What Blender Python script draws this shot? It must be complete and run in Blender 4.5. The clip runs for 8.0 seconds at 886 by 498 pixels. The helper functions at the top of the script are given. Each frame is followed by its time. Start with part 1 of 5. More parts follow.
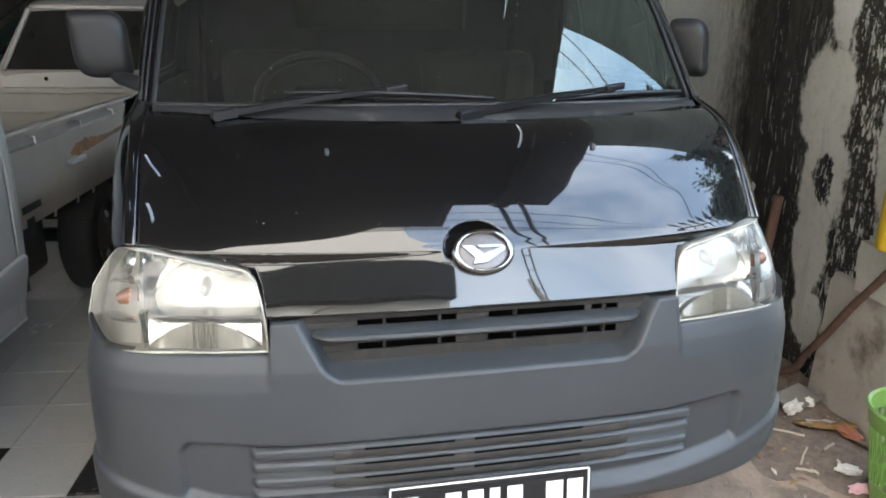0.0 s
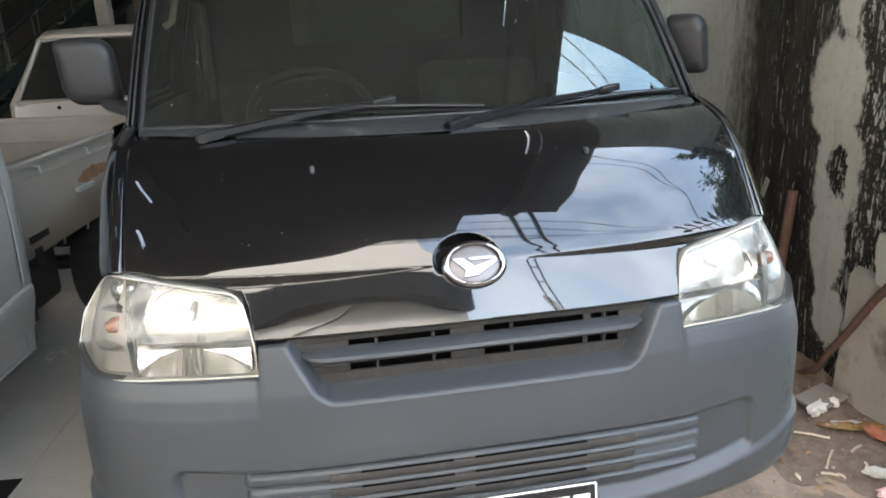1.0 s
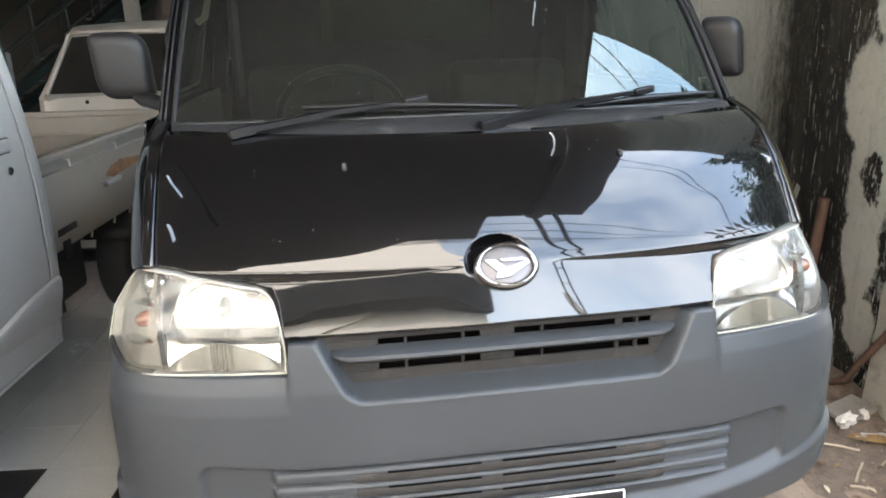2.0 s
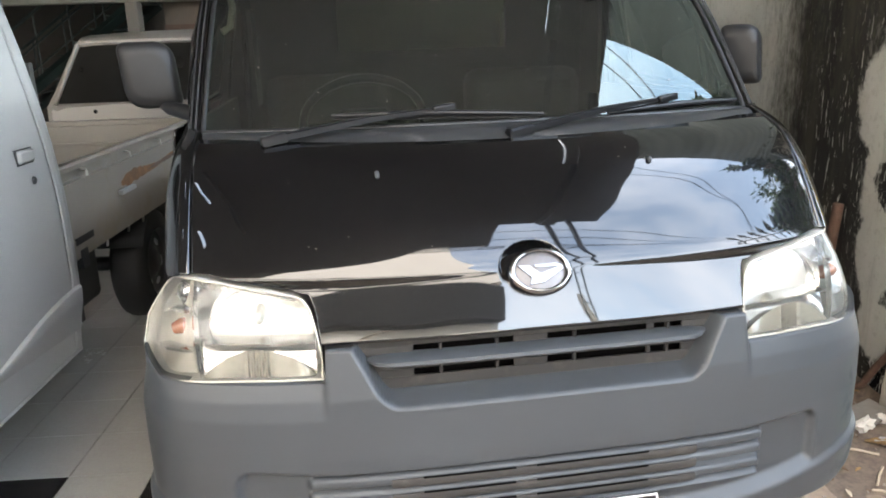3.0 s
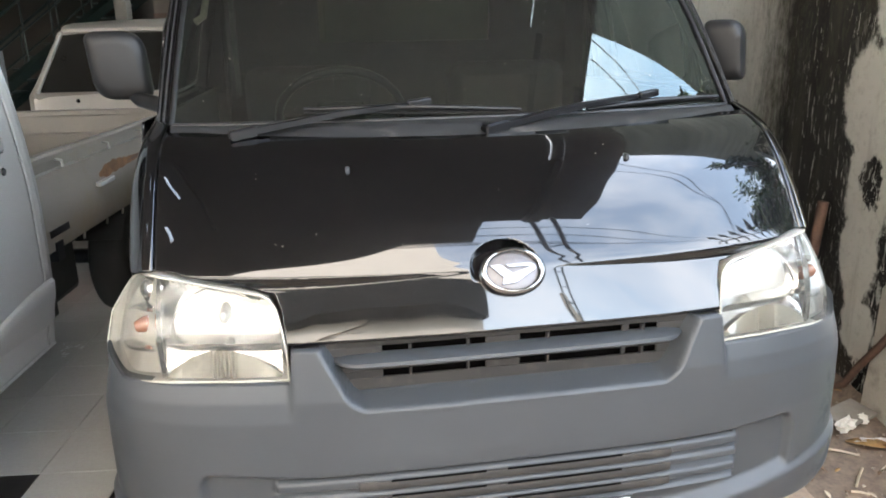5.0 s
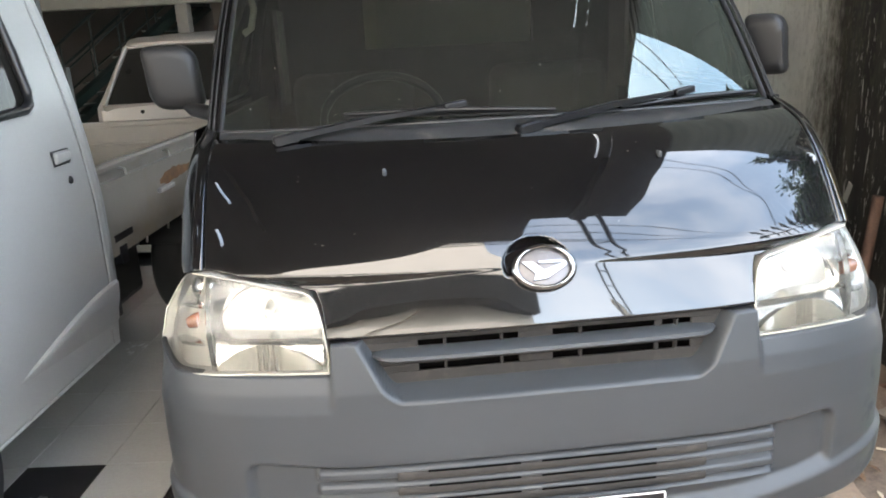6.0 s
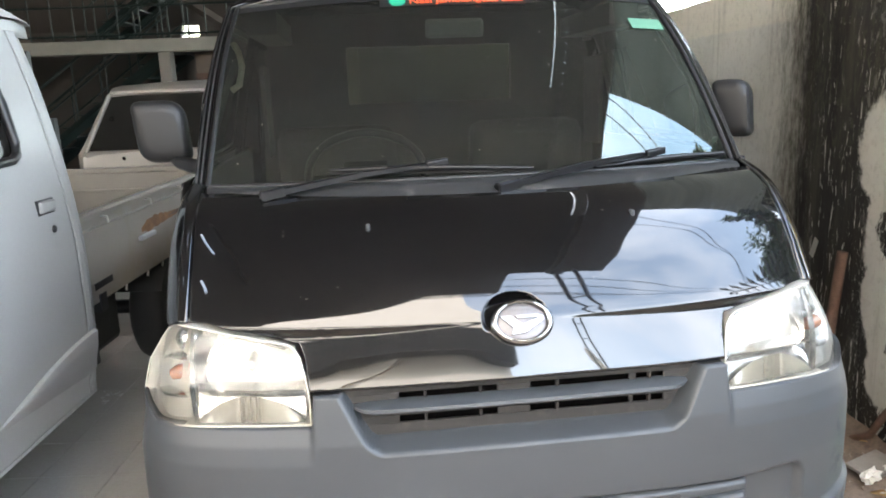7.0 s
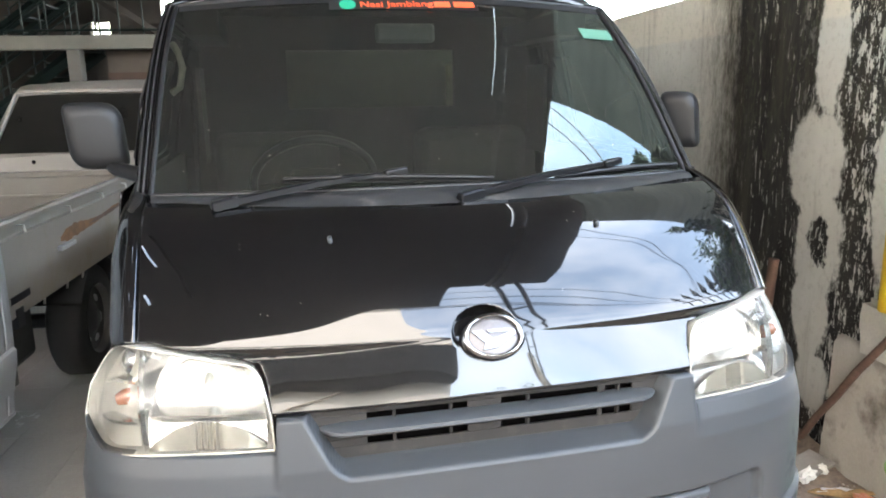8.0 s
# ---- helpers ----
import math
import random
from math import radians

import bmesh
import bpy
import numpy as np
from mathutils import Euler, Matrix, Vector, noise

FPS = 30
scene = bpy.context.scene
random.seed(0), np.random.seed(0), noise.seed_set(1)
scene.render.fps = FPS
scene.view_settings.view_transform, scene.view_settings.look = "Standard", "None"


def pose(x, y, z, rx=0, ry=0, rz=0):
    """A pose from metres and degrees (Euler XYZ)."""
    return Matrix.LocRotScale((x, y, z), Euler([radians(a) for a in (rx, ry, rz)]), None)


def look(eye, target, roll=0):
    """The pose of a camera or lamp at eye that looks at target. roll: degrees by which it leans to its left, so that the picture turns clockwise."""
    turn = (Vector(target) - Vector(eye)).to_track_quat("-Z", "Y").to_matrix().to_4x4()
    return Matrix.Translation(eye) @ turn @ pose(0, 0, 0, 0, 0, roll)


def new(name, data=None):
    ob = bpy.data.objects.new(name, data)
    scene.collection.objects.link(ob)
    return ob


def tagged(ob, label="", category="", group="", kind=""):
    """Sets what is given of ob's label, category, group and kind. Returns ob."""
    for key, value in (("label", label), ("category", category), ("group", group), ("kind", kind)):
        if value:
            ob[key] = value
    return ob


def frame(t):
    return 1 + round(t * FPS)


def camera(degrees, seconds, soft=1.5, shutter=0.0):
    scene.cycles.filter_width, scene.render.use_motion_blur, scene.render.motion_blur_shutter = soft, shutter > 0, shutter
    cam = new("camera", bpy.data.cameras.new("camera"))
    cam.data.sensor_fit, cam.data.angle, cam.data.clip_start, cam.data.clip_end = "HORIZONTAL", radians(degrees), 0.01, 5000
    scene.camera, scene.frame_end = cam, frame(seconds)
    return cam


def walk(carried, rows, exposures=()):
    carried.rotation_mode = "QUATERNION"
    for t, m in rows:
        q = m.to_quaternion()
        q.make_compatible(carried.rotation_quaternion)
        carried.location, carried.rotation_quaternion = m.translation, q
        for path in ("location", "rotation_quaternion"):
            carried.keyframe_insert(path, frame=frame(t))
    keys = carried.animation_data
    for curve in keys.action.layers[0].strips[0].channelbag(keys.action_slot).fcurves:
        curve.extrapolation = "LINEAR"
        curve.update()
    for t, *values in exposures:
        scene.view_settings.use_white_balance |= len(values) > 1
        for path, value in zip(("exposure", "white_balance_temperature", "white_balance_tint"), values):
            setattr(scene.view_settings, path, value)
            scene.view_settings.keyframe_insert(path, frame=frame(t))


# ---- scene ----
cam = camera(62.5, 8.0, 1.8)
PATH = [
    (0, (-0.226, -1.392, 1.366), (-0.029, 0.508, 0.775), 0.7),
    (0.5, (-0.135, -1.388, 1.371), (-0.009, 0.516, 0.773), -2.0),
    (1, (-0.148, -1.357, 1.365), (-0.019, 0.556, 0.796), -2.4),
    (1.5, (-0.150, -1.349, 1.361), (-0.053, 0.567, 0.794), -2.1),
    (1.7, (-0.157, -1.344, 1.360), (-0.077, 0.572, 0.790), -2.0),
    (2.8, (-0.243, -1.342, 1.363), (-0.130, 0.580, 0.821), -0.5),
    (3, (-0.254, -1.352, 1.363), (-0.164, 0.571, 0.819), -1.8),
    (3.5, (-0.264, -1.352, 1.364), (-0.209, 0.576, 0.833), -1.6),
    (4, (-0.250, -1.351, 1.364), (-0.232, 0.574, 0.822), -1.8),
    (4.5, (-0.230, -1.340, 1.363), (-0.161, 0.588, 0.834), -1.8),
    (4.7, (-0.222, -1.316, 1.365), (-0.098, 0.603, 0.814), -0.8),
    (5.8, (-0.163, -1.347, 1.364), (-0.177, 0.569, 0.792), -3.4),
    (6, (-0.158, -1.367, 1.368), (-0.206, 0.555, 0.814), -3.1),
    (6.5, (-0.157, -1.398, 1.381), (-0.146, 0.536, 0.873), -1.7),
    (7, (-0.165, -1.411, 1.398), (-0.146, 0.541, 0.965), -2.1),
    (7.5, (-0.195, -1.386, 1.390), (-0.073, 0.562, 0.955), -1.0),
    (8, (-0.266, -1.348, 1.405), (-0.026, 0.591, 0.980), -1.0),
]
EXPOSURES = [(0, 1.40, 6100, 11), (1, 1.60, 6250, 12), (3, 1.84, 6460, 13), (6.5, 1.85, 6430, 13), (7.2, 2.09, 6370, 13), (8, 2.13, 6290, 13)]
walk(cam, [(t, look(eye, target, roll)) for t, eye, target, roll in PATH], EXPOSURES)

# ---------------------------------------------------------------- light
world = bpy.data.worlds.new("sky")
scene.world = world
world.use_nodes = True
wn, wl = world.node_tree.nodes, world.node_tree.links
sky = wn.new("ShaderNodeTexSky")
sky.sky_type = "NISHITA"
sky.sun_disc = False
sky.sun_elevation = radians(46)
sky.sun_rotation = radians(-17)
sky.air_density, sky.dust_density, sky.ozone_density = 1.0, 2.5, 1.0
cloud_co = wn.new("ShaderNodeTexCoord")
cloud = wn.new("ShaderNodeTexNoise")
cloud.inputs["Scale"].default_value = 2.2
cloud.inputs["Detail"].default_value = 7
cloud.inputs["Roughness"].default_value = 0.55
cloud_ramp = wn.new("ShaderNodeValToRGB")
cloud_ramp.color_ramp.elements[0].color = (0.15, 0.15, 0.15, 1)
cloud_ramp.color_ramp.elements[0].position = 0.40
cloud_ramp.color_ramp.elements[1].position = 0.78
cloud_mix = wn.new("ShaderNodeMix")
cloud_mix.data_type = "RGBA"
wl.new(cloud_co.outputs["Generated"], cloud.inputs["Vector"])
wl.new(cloud.outputs["Fac"], cloud_ramp.inputs["Fac"])
wl.new(cloud_ramp.outputs["Color"], cloud_mix.inputs["Factor"])
sky_gain = wn.new("ShaderNodeVectorMath")
sky_gain.operation = "MULTIPLY"
sky_gain.inputs[1].default_value = (4.75, 5.3, 4.85)
wl.new(sky.outputs["Color"], sky_gain.inputs[0])
wl.new(sky_gain.outputs["Vector"], cloud_mix.inputs["A"])
cloud_mix.inputs["B"].default_value = (26.4, 27.0, 27.1, 1)
wl.new(cloud_mix.outputs["Result"], wn["Background"].inputs["Color"])
wn["Background"].inputs["Strength"].default_value = 0.15

sun_data = bpy.data.lights.new("sun", "SUN")
sun_data.energy, sun_data.angle, sun_data.color = 5.0, radians(4), (1.0, 0.96, 0.90)
sun = new("sun", sun_data)
sun.matrix_world = look((-3, 10, 10.8), (0, 0, 0))


# ---------------------------------------------------------------- materials
def rgba(c):
    return (c[0], c[1], c[2], 1.0) if not isinstance(c, (int, float)) else (c, c, c, 1.0)


def surf(name, col, rough=0.5, metal=0.0, var=0.18, scale=6.0, fine=90.0, bump=0.0, coat=0.0, dirt=None, dirt_amount=0.0, dirt_scale=3.0, spec=0.5, rvar=0.12, scatter=False):
    """A surface with broad and fine variation of colour and gloss, and patches of dirt."""
    m = bpy.data.materials.new(name)
    m.use_nodes = True
    n, l = m.node_tree.nodes, m.node_tree.links
    b = n["Principled BSDF"]
    co = n.new("ShaderNodeTexCoord")
    broad, grain = n.new("ShaderNodeTexNoise"), n.new("ShaderNodeTexNoise")
    broad.inputs["Scale"].default_value, broad.inputs["Detail"].default_value = scale, 5
    grain.inputs["Scale"].default_value, grain.inputs["Detail"].default_value = fine, 3
    where = co.outputs["Object"]
    if scatter:
        info, sh = n.new("ShaderNodeObjectInfo"), n.new("ShaderNodeVectorMath")
        sh.operation = "MULTIPLY_ADD"
        sh.inputs[1].default_value = (37.0, 53.0, 11.0)
        l.new(info.outputs["Random"], sh.inputs[0])
        l.new(co.outputs["Object"], sh.inputs[2])
        where = sh.outputs["Vector"]
    for t in (broad, grain):
        l.new(where, t.inputs["Vector"])
    mul = n.new("ShaderNodeMath")
    mul.operation = "MULTIPLY_ADD"
    mul.inputs[1].default_value = 0.65
    half = n.new("ShaderNodeMath")
    half.operation = "MULTIPLY"
    half.inputs[1].default_value = 0.35
    l.new(grain.outputs["Fac"], half.inputs[0])
    l.new(broad.outputs["Fac"], mul.inputs[0])
    l.new(half.outputs[0], mul.inputs[2])
    scl = n.new("ShaderNodeMapRange")
    scl.inputs["From Min"].default_value, scl.inputs["From Max"].default_value = 0.3, 0.7
    scl.inputs["To Min"].default_value, scl.inputs["To Max"].default_value = 1 - var, 1 + var
    l.new(mul.outputs[0], scl.inputs["Value"])
    tint = n.new("ShaderNodeVectorMath")
    tint.operation = "SCALE"
    tint.inputs[0].default_value = rgba(col)[:3]
    l.new(scl.outputs["Result"], tint.inputs["Scale"])
    out = tint.outputs["Vector"]
    rr = n.new("ShaderNodeMapRange")
    rr.inputs["From Min"].default_value, rr.inputs["From Max"].default_value = 0.3, 0.7
    rr.inputs["To Min"].default_value, rr.inputs["To Max"].default_value = max(0.0, rough * (1 - rvar)), min(1.0, rough * (1 + rvar))
    l.new(mul.outputs[0], rr.inputs["Value"])
    rough_out = rr.outputs["Result"]
    if dirt is not None:
        dn = n.new("ShaderNodeTexNoise")
        dn.inputs["Scale"].default_value, dn.inputs["Detail"].default_value, dn.inputs["Roughness"].default_value = dirt_scale, 9, 0.62
        l.new(where, dn.inputs["Vector"])
        dr = n.new("ShaderNodeMapRange")
        dr.inputs["From Min"].default_value, dr.inputs["From Max"].default_value = 0.62 - 0.3 * dirt_amount, 0.80 - 0.3 * dirt_amount
        l.new(dn.outputs["Fac"], dr.inputs["Value"])
        dm = n.new("ShaderNodeMix")
        dm.data_type = "RGBA"
        l.new(dr.outputs["Result"], dm.inputs["Factor"])
        l.new(out, dm.inputs["A"])
        dm.inputs["B"].default_value = rgba(dirt)
        out = dm.outputs["Result"]
        rm = n.new("ShaderNodeMix")
        l.new(dr.outputs["Result"], rm.inputs["Factor"])
        l.new(rough_out, rm.inputs["A"])
        rm.inputs["B"].default_value = 0.85
        rough_out = rm.outputs["Result"]
    l.new(out, b.inputs["Base Color"])
    l.new(rough_out, b.inputs["Roughness"])
    b.inputs["Metallic"].default_value = metal
    b.inputs["Coat Weight"].default_value = coat
    b.inputs["Coat Roughness"].default_value = 0.028
    b.inputs["Coat IOR"].default_value = 1.68
    b.inputs["Specular IOR Level"].default_value = spec
    if bump:
        bp = n.new("ShaderNodeBump")
        bp.inputs["Strength"].default_value = min(1.0, bump * 40)
        bp.inputs["Distance"].default_value = bump
        l.new(mul.outputs[0], bp.inputs["Height"])
        l.new(bp.outputs["Normal"], b.inputs["Normal"])
    return m


def clear(name, tint, gloss_rough=0.0, ior=1.5, dust_haze=0.0, gloss_tint=(1, 1, 1)):
    """A thin clear pane: what is behind it, tinted, with a mirror's gloss by Fresnel."""
    m = bpy.data.materials.new(name)
    m.use_nodes = True
    n, l = m.node_tree.nodes, m.node_tree.links
    n.remove(n["Principled BSDF"])
    tr, gl, mx, fr = (n.new("ShaderNode" + k) for k in ("BsdfTransparent", "BsdfGlossy", "MixShader", "Fresnel"))
    tr.inputs["Color"].default_value = rgba(tint)
    gl.inputs["Roughness"].default_value = gloss_rough
    gl.inputs["Color"].default_value = rgba(gloss_tint)
    fr.inputs["IOR"].default_value = ior
    l.new(fr.outputs[0], mx.inputs[0])
    l.new(tr.outputs[0], mx.inputs[1])
    l.new(gl.outputs[0], mx.inputs[2])
    out = mx.outputs[0]
    # noisy film: dust, and a painted haze that lifts dark glass
    if dust_haze:
        df, dx, co, nz, rg = (n.new("ShaderNode" + k) for k in ("BsdfDiffuse", "MixShader", "TexCoord", "TexNoise", "MapRange"))
        df.inputs["Color"].default_value = (0.50, 0.47, 0.41, 1)
        nz.inputs["Scale"].default_value, nz.inputs["Detail"].default_value = 5, 7
        rg.inputs["To Min"].default_value, rg.inputs["To Max"].default_value = dust_haze * 0.6, dust_haze * 1.4
        l.new(co.outputs["Object"], nz.inputs["Vector"])
        l.new(nz.outputs["Fac"], rg.inputs["Value"])
        l.new(rg.outputs["Result"], dx.inputs[0])
        l.new(out, dx.inputs[1])
        l.new(df.outputs[0], dx.inputs[2])
        out = dx.outputs[0]
    l.new(out, n["Material Output"].inputs["Surface"])
    return m


BLACK_PAINT = surf("black_car_paint", (0.0042, 0.0040, 0.0041), 0.26, coat=1.0, spec=0.07, var=0.25, fine=400, dirt=(0.0062, 0.0059, 0.006), dirt_amount=0.0, dirt_scale=2.5)
WHITE_PAINT = surf("white_car_paint", (0.345, 0.345, 0.335), 0.5, coat=0.05, spec=0.3, var=0.05, scale=2, dirt=(0.34, 0.345, 0.33), dirt_amount=-0.1, dirt_scale=3)
# white car paint with the warm, dim showroom light put into it
HATCH_PAINT = surf("dimmed_white_car_paint", (0.285, 0.255, 0.225), 0.35, coat=0.3, var=0.06, scale=2)
CREAM_PIN = surf("pale_painted_pin", (0.55, 0.53, 0.48), 0.5)
# bed's white, darkened and warmed in its colour for the dim indoor light
BED_PAINT = surf("dimmed_white_bed_paint", (0.25, 0.218, 0.183), 0.42, var=0.08, dirt=(0.30, 0.26, 0.2), dirt_amount=0.25, dirt_scale=4)
GREY_PLASTIC = surf("grey_bumper_plastic", (0.045, 0.0495, 0.0545), 0.44, var=0.10, scale=3, fine=700, bump=0.0004, dirt=(0.062, 0.066, 0.070), dirt_amount=0.08, dirt_scale=6)
DUSTY_PLASTIC = surf("dusty_grille_plastic", (0.028, 0.0255, 0.0235), 0.7, var=0.2, scale=14, dirt=(0.060, 0.052, 0.046), dirt_amount=0.3, dirt_scale=18)
TRIM = surf("black_trim", (0.013, 0.013, 0.014), 0.42, var=0.3, dirt=(0.06, 0.057, 0.053), dirt_amount=-0.1, dirt_scale=14)
WIPER = surf("wiper_enamel", (0.008, 0.008, 0.009), 0.32, spec=0.4, var=0.2)
COWL = surf("cowl_plastic", (0.024, 0.0242, 0.025), 0.48, var=0.2, dirt=(0.14, 0.13, 0.12), dirt_amount=0.15, dirt_scale=12)
# near-black that paints the shade in gaps, holes and hollows
HOLLOW_SHADE = surf("painted_hollow_shade", (0.005, 0.0045, 0.0045), 0.9, spec=0.0)
RUBBER = surf("tyre_rubber", (0.02, 0.02, 0.02), 0.75, bump=0.001)
RIM = surf("steel_rim", (0.42, 0.42, 0.42), 0.45, metal=0.2)
DARK_RIM = surf("dark_rim", (0.05, 0.048, 0.047), 0.5, metal=0.2)
MIRROR_PLASTIC = surf("mirror_plastic", (0.014, 0.0138, 0.0142), 0.46, spec=0.34, var=0.15, fine=600, bump=0.0004)
CHROME = surf("chrome", (0.31, 0.305, 0.305), 0.22, metal=1.0, var=0.05)
BADGE = surf("badge_inset", (0.16, 0.15, 0.15), 0.4, metal=0.6)
SILVER = surf("lamp_reflector", (0.66, 0.66, 0.655), 0.20, metal=1.0, var=0.06, scale=20)
SIGNAL_BACK = surf("signal_reflector", (0.60, 0.58, 0.53), 0.3, metal=0.55, var=0.1, scale=30)
LENS_RIM = surf("lens_rim", (0.42, 0.41, 0.35), 0.35, coat=0.5)
LAMP_BACK = surf("lamp_back", (0.62, 0.61, 0.57), 0.35, metal=0.4, var=0.1, scale=20)
AMBER = surf("amber_bulb_cover", (0.34, 0.12, 0.06), 0.25, coat=0.8)
LENS = clear("yellowed_lamp_lens", (0.99, 0.99, 0.97), 0.02, 1.5, 0.10)
RIBBED = surf("ribbed_lamp_glass", (0.25, 0.235, 0.19), 0.3, metal=0.1, coat=1.0)
SHIELD = surf("bulb_shield", (0.75, 0.74, 0.70), 0.3, metal=0.6)
# gloss tinted cyan to put the sky's hue into its reflection
WINDSCREEN = clear("tinted_windscreen", (0.36, 0.40, 0.34), 0.0, 1.89, 0.020, (0.86, 1.0, 0.96))
REAR_GLASS = clear("rear_glass", (0.46, 0.50, 0.38), 0.0, 1.5, 0.04)
SIDE_GLASS = clear("tinted_side_glass", (0.03, 0.03, 0.035), 0.0, 1.15, 0.03)
CABIN_GLASS = clear("light_tinted_side_glass", (0.045, 0.045, 0.038), 0.0, 1.3)
INTERIOR = surf("cabin_plastic", (0.035, 0.034, 0.03), 0.7)
SEAT = surf("seat_fabric", (0.05, 0.047, 0.043), 0.9)
CREAM = surf("cream_plastic", (0.36, 0.33, 0.25), 0.5)
RED = surf("orange_red_film", (0.85, 0.12, 0.04), 0.5, var=0.05)
GREEN_FILM = surf("green_film", (0.02, 0.30, 0.17), 0.5, var=0.08)
PALE_GREEN = surf("pale_green_film", (0.10, 0.24, 0.17), 0.5, var=0.08)
BLACK_PLATE = surf("black_plate_paint", (0.012, 0.012, 0.013), 0.35)
WHITE_PRINT = surf("white_plate_paint", (0.8, 0.8, 0.8), 0.45, var=0.04)
RUST = surf("rust", (0.21, 0.105, 0.045), 0.85, var=0.5, scale=14, bump=0.001)
RUST_PIPE = surf("rusty_pipe", (0.12, 0.07, 0.05), 0.8, var=0.4, scale=20, bump=0.001)
TILE_WHITE = surf("white_floor_tile", (0.44, 0.425, 0.39), 0.25, var=0.10, scale=2, dirt=(0.37, 0.355, 0.325), dirt_amount=0.0, dirt_scale=2, scatter=True)
TILE_BLACK = surf("black_floor_tile", (0.03, 0.028, 0.028), 0.25, var=0.2, dirt=(0.1, 0.09, 0.08), dirt_amount=0.1)
GROUT = surf("tile_grout", (0.20, 0.19, 0.172), 0.9)
DIRT = surf("brown_dirt_ground", (0.27, 0.205, 0.155), 0.9, var=0.3, scale=5, fine=60, bump=0.006, dirt=(0.11, 0.085, 0.065), dirt_amount=0.4, dirt_scale=4)
CONCRETE = surf("stained_concrete", (0.40, 0.37, 0.32), 0.85, var=0.15, scale=8, bump=0.003, dirt=(0.12, 0.10, 0.08), dirt_amount=0.3, dirt_scale=5)
PLASTER = surf("grey_plaster", (0.36, 0.35, 0.31), 0.85, var=0.1, scale=3, bump=0.002)
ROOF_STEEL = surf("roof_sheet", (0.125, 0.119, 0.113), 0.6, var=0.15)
PARTITION = surf("brown_partition", (0.125, 0.100, 0.082), 0.8, var=0.15)
# same cream as the beam, painted darker where the column stands dim
COLUMN_PAINT = surf("dimmed_column_paint", (0.17, 0.155, 0.135), 0.75, var=0.14)
# plaster colour darkened and warmed to hold the showroom's dim light
DIMMED_WALL = surf("dimmed_showroom_wall", (0.075, 0.064, 0.055), 0.8, var=0.15)
GREEN_STEEL = surf("green_painted_steel", (0.005, 0.014, 0.012), 0.5, var=0.3)
# cream lowered in colour to carry the shade on the mezzanine
BEAM_PAINT = surf("shaded_beam_paint", (0.20, 0.192, 0.165), 0.7, var=0.12)
YELLOW = surf("yellow_paint", (0.55, 0.36, 0.015), 0.5, var=0.12)
BASKET_GREEN = surf("green_basket_plastic", (0.15, 0.27, 0.06), 0.4, var=0.12)


# ---------------------------------------------------------------- mesh helpers
def link(name, me, material, parent=None, label=""):
    ob = new(name, me)
    if material is not None:
        me.materials.append(material)
    if parent is not None:
        ob.parent = parent
    if label:
        ob["label"] = label
    return ob


def crisp(me, angle=32):
    """Smooth shading with sharp edges past the angle."""
    bm = bmesh.new()
    bm.from_mesh(me)
    lim = radians(angle)
    for f in bm.faces:
        f.smooth = True
    for e in bm.edges:
        if len(e.link_faces) == 2 and e.calc_face_angle(0) > lim:
            e.smooth = False
    bm.to_mesh(me)
    bm.free()


def part(name, bm, material, parent=None, label="", angle=32, thick=0.0, bevel=0.0):
    me = bpy.data.meshes.new(name)
    bm.to_mesh(me)
    bm.free()
    crisp(me, angle)
    ob = link(name, me, material, parent, label)
    if thick:
        mod = ob.modifiers.new("thick", "SOLIDIFY")
        mod.thickness, mod.offset = thick, -1
    if bevel:
        mod = ob.modifiers.new("bevel", "BEVEL")
        mod.width, mod.segments, mod.limit_method, mod.angle_limit = bevel, 2, "ANGLE", radians(40)
        mod.harden_normals = False
    return ob


def thing(name, at, label, category, group="", kind=""):
    e = new(name)
    e.empty_display_size = 0.1
    e.matrix_world = at
    return tagged(e, label, category, group, kind)


def box(bm, lo, hi, m=None):
    vs = [bm.verts.new((x, y, z)) for x in (lo[0], hi[0]) for y in (lo[1], hi[1]) for z in (lo[2], hi[2])]
    if m is not None:
        for v in vs:
            v.co = m @ v.co
    for f in ((0, 1, 3, 2), (4, 6, 7, 5), (0, 4, 5, 1), (2, 3, 7, 6), (0, 2, 6, 4), (1, 5, 7, 3)):
        bm.faces.new([vs[i] for i in f])
    return bm


def boxes(*pairs):
    bm = bmesh.new()
    for lo, hi in pairs:
        box(bm, lo, hi)
    return bm


def sheet(rows, flip=False, close=False):
    """A bmesh of quads from rows of points; collapsed quads are dropped."""
    bm = bmesh.new()
    vs = [[bm.verts.new(p) for p in r] for r in rows]
    for a, b in zip(vs, vs[1:]):
        n = len(a)
        for i in range(n if close else n - 1):
            q = [a[i], a[(i + 1) % n], b[(i + 1) % n], b[i]]
            bm.faces.new(q[::-1] if flip else q)
    bmesh.ops.remove_doubles(bm, verts=bm.verts, dist=2e-5)
    bmesh.ops.dissolve_degenerate(bm, edges=bm.edges, dist=1e-5)
    return bm


def tube(pts, r, sides=10, flat=1.0):
    """A round bar along points; r is a number or one a point; flat squeezes it along z."""
    pts = [Vector(p) for p in pts]
    rs = r if isinstance(r, (list, tuple)) else [r] * len(pts)
    rows = []
    for i, p in enumerate(pts):
        d = (pts[min(i + 1, len(pts) - 1)] - pts[max(i - 1, 0)]).normalized()
        a = d.cross(Vector((0, 0, 1)))
        if a.length < 1e-3:
            a = Vector((1, 0, 0))
        a.normalize()
        b = d.cross(a)
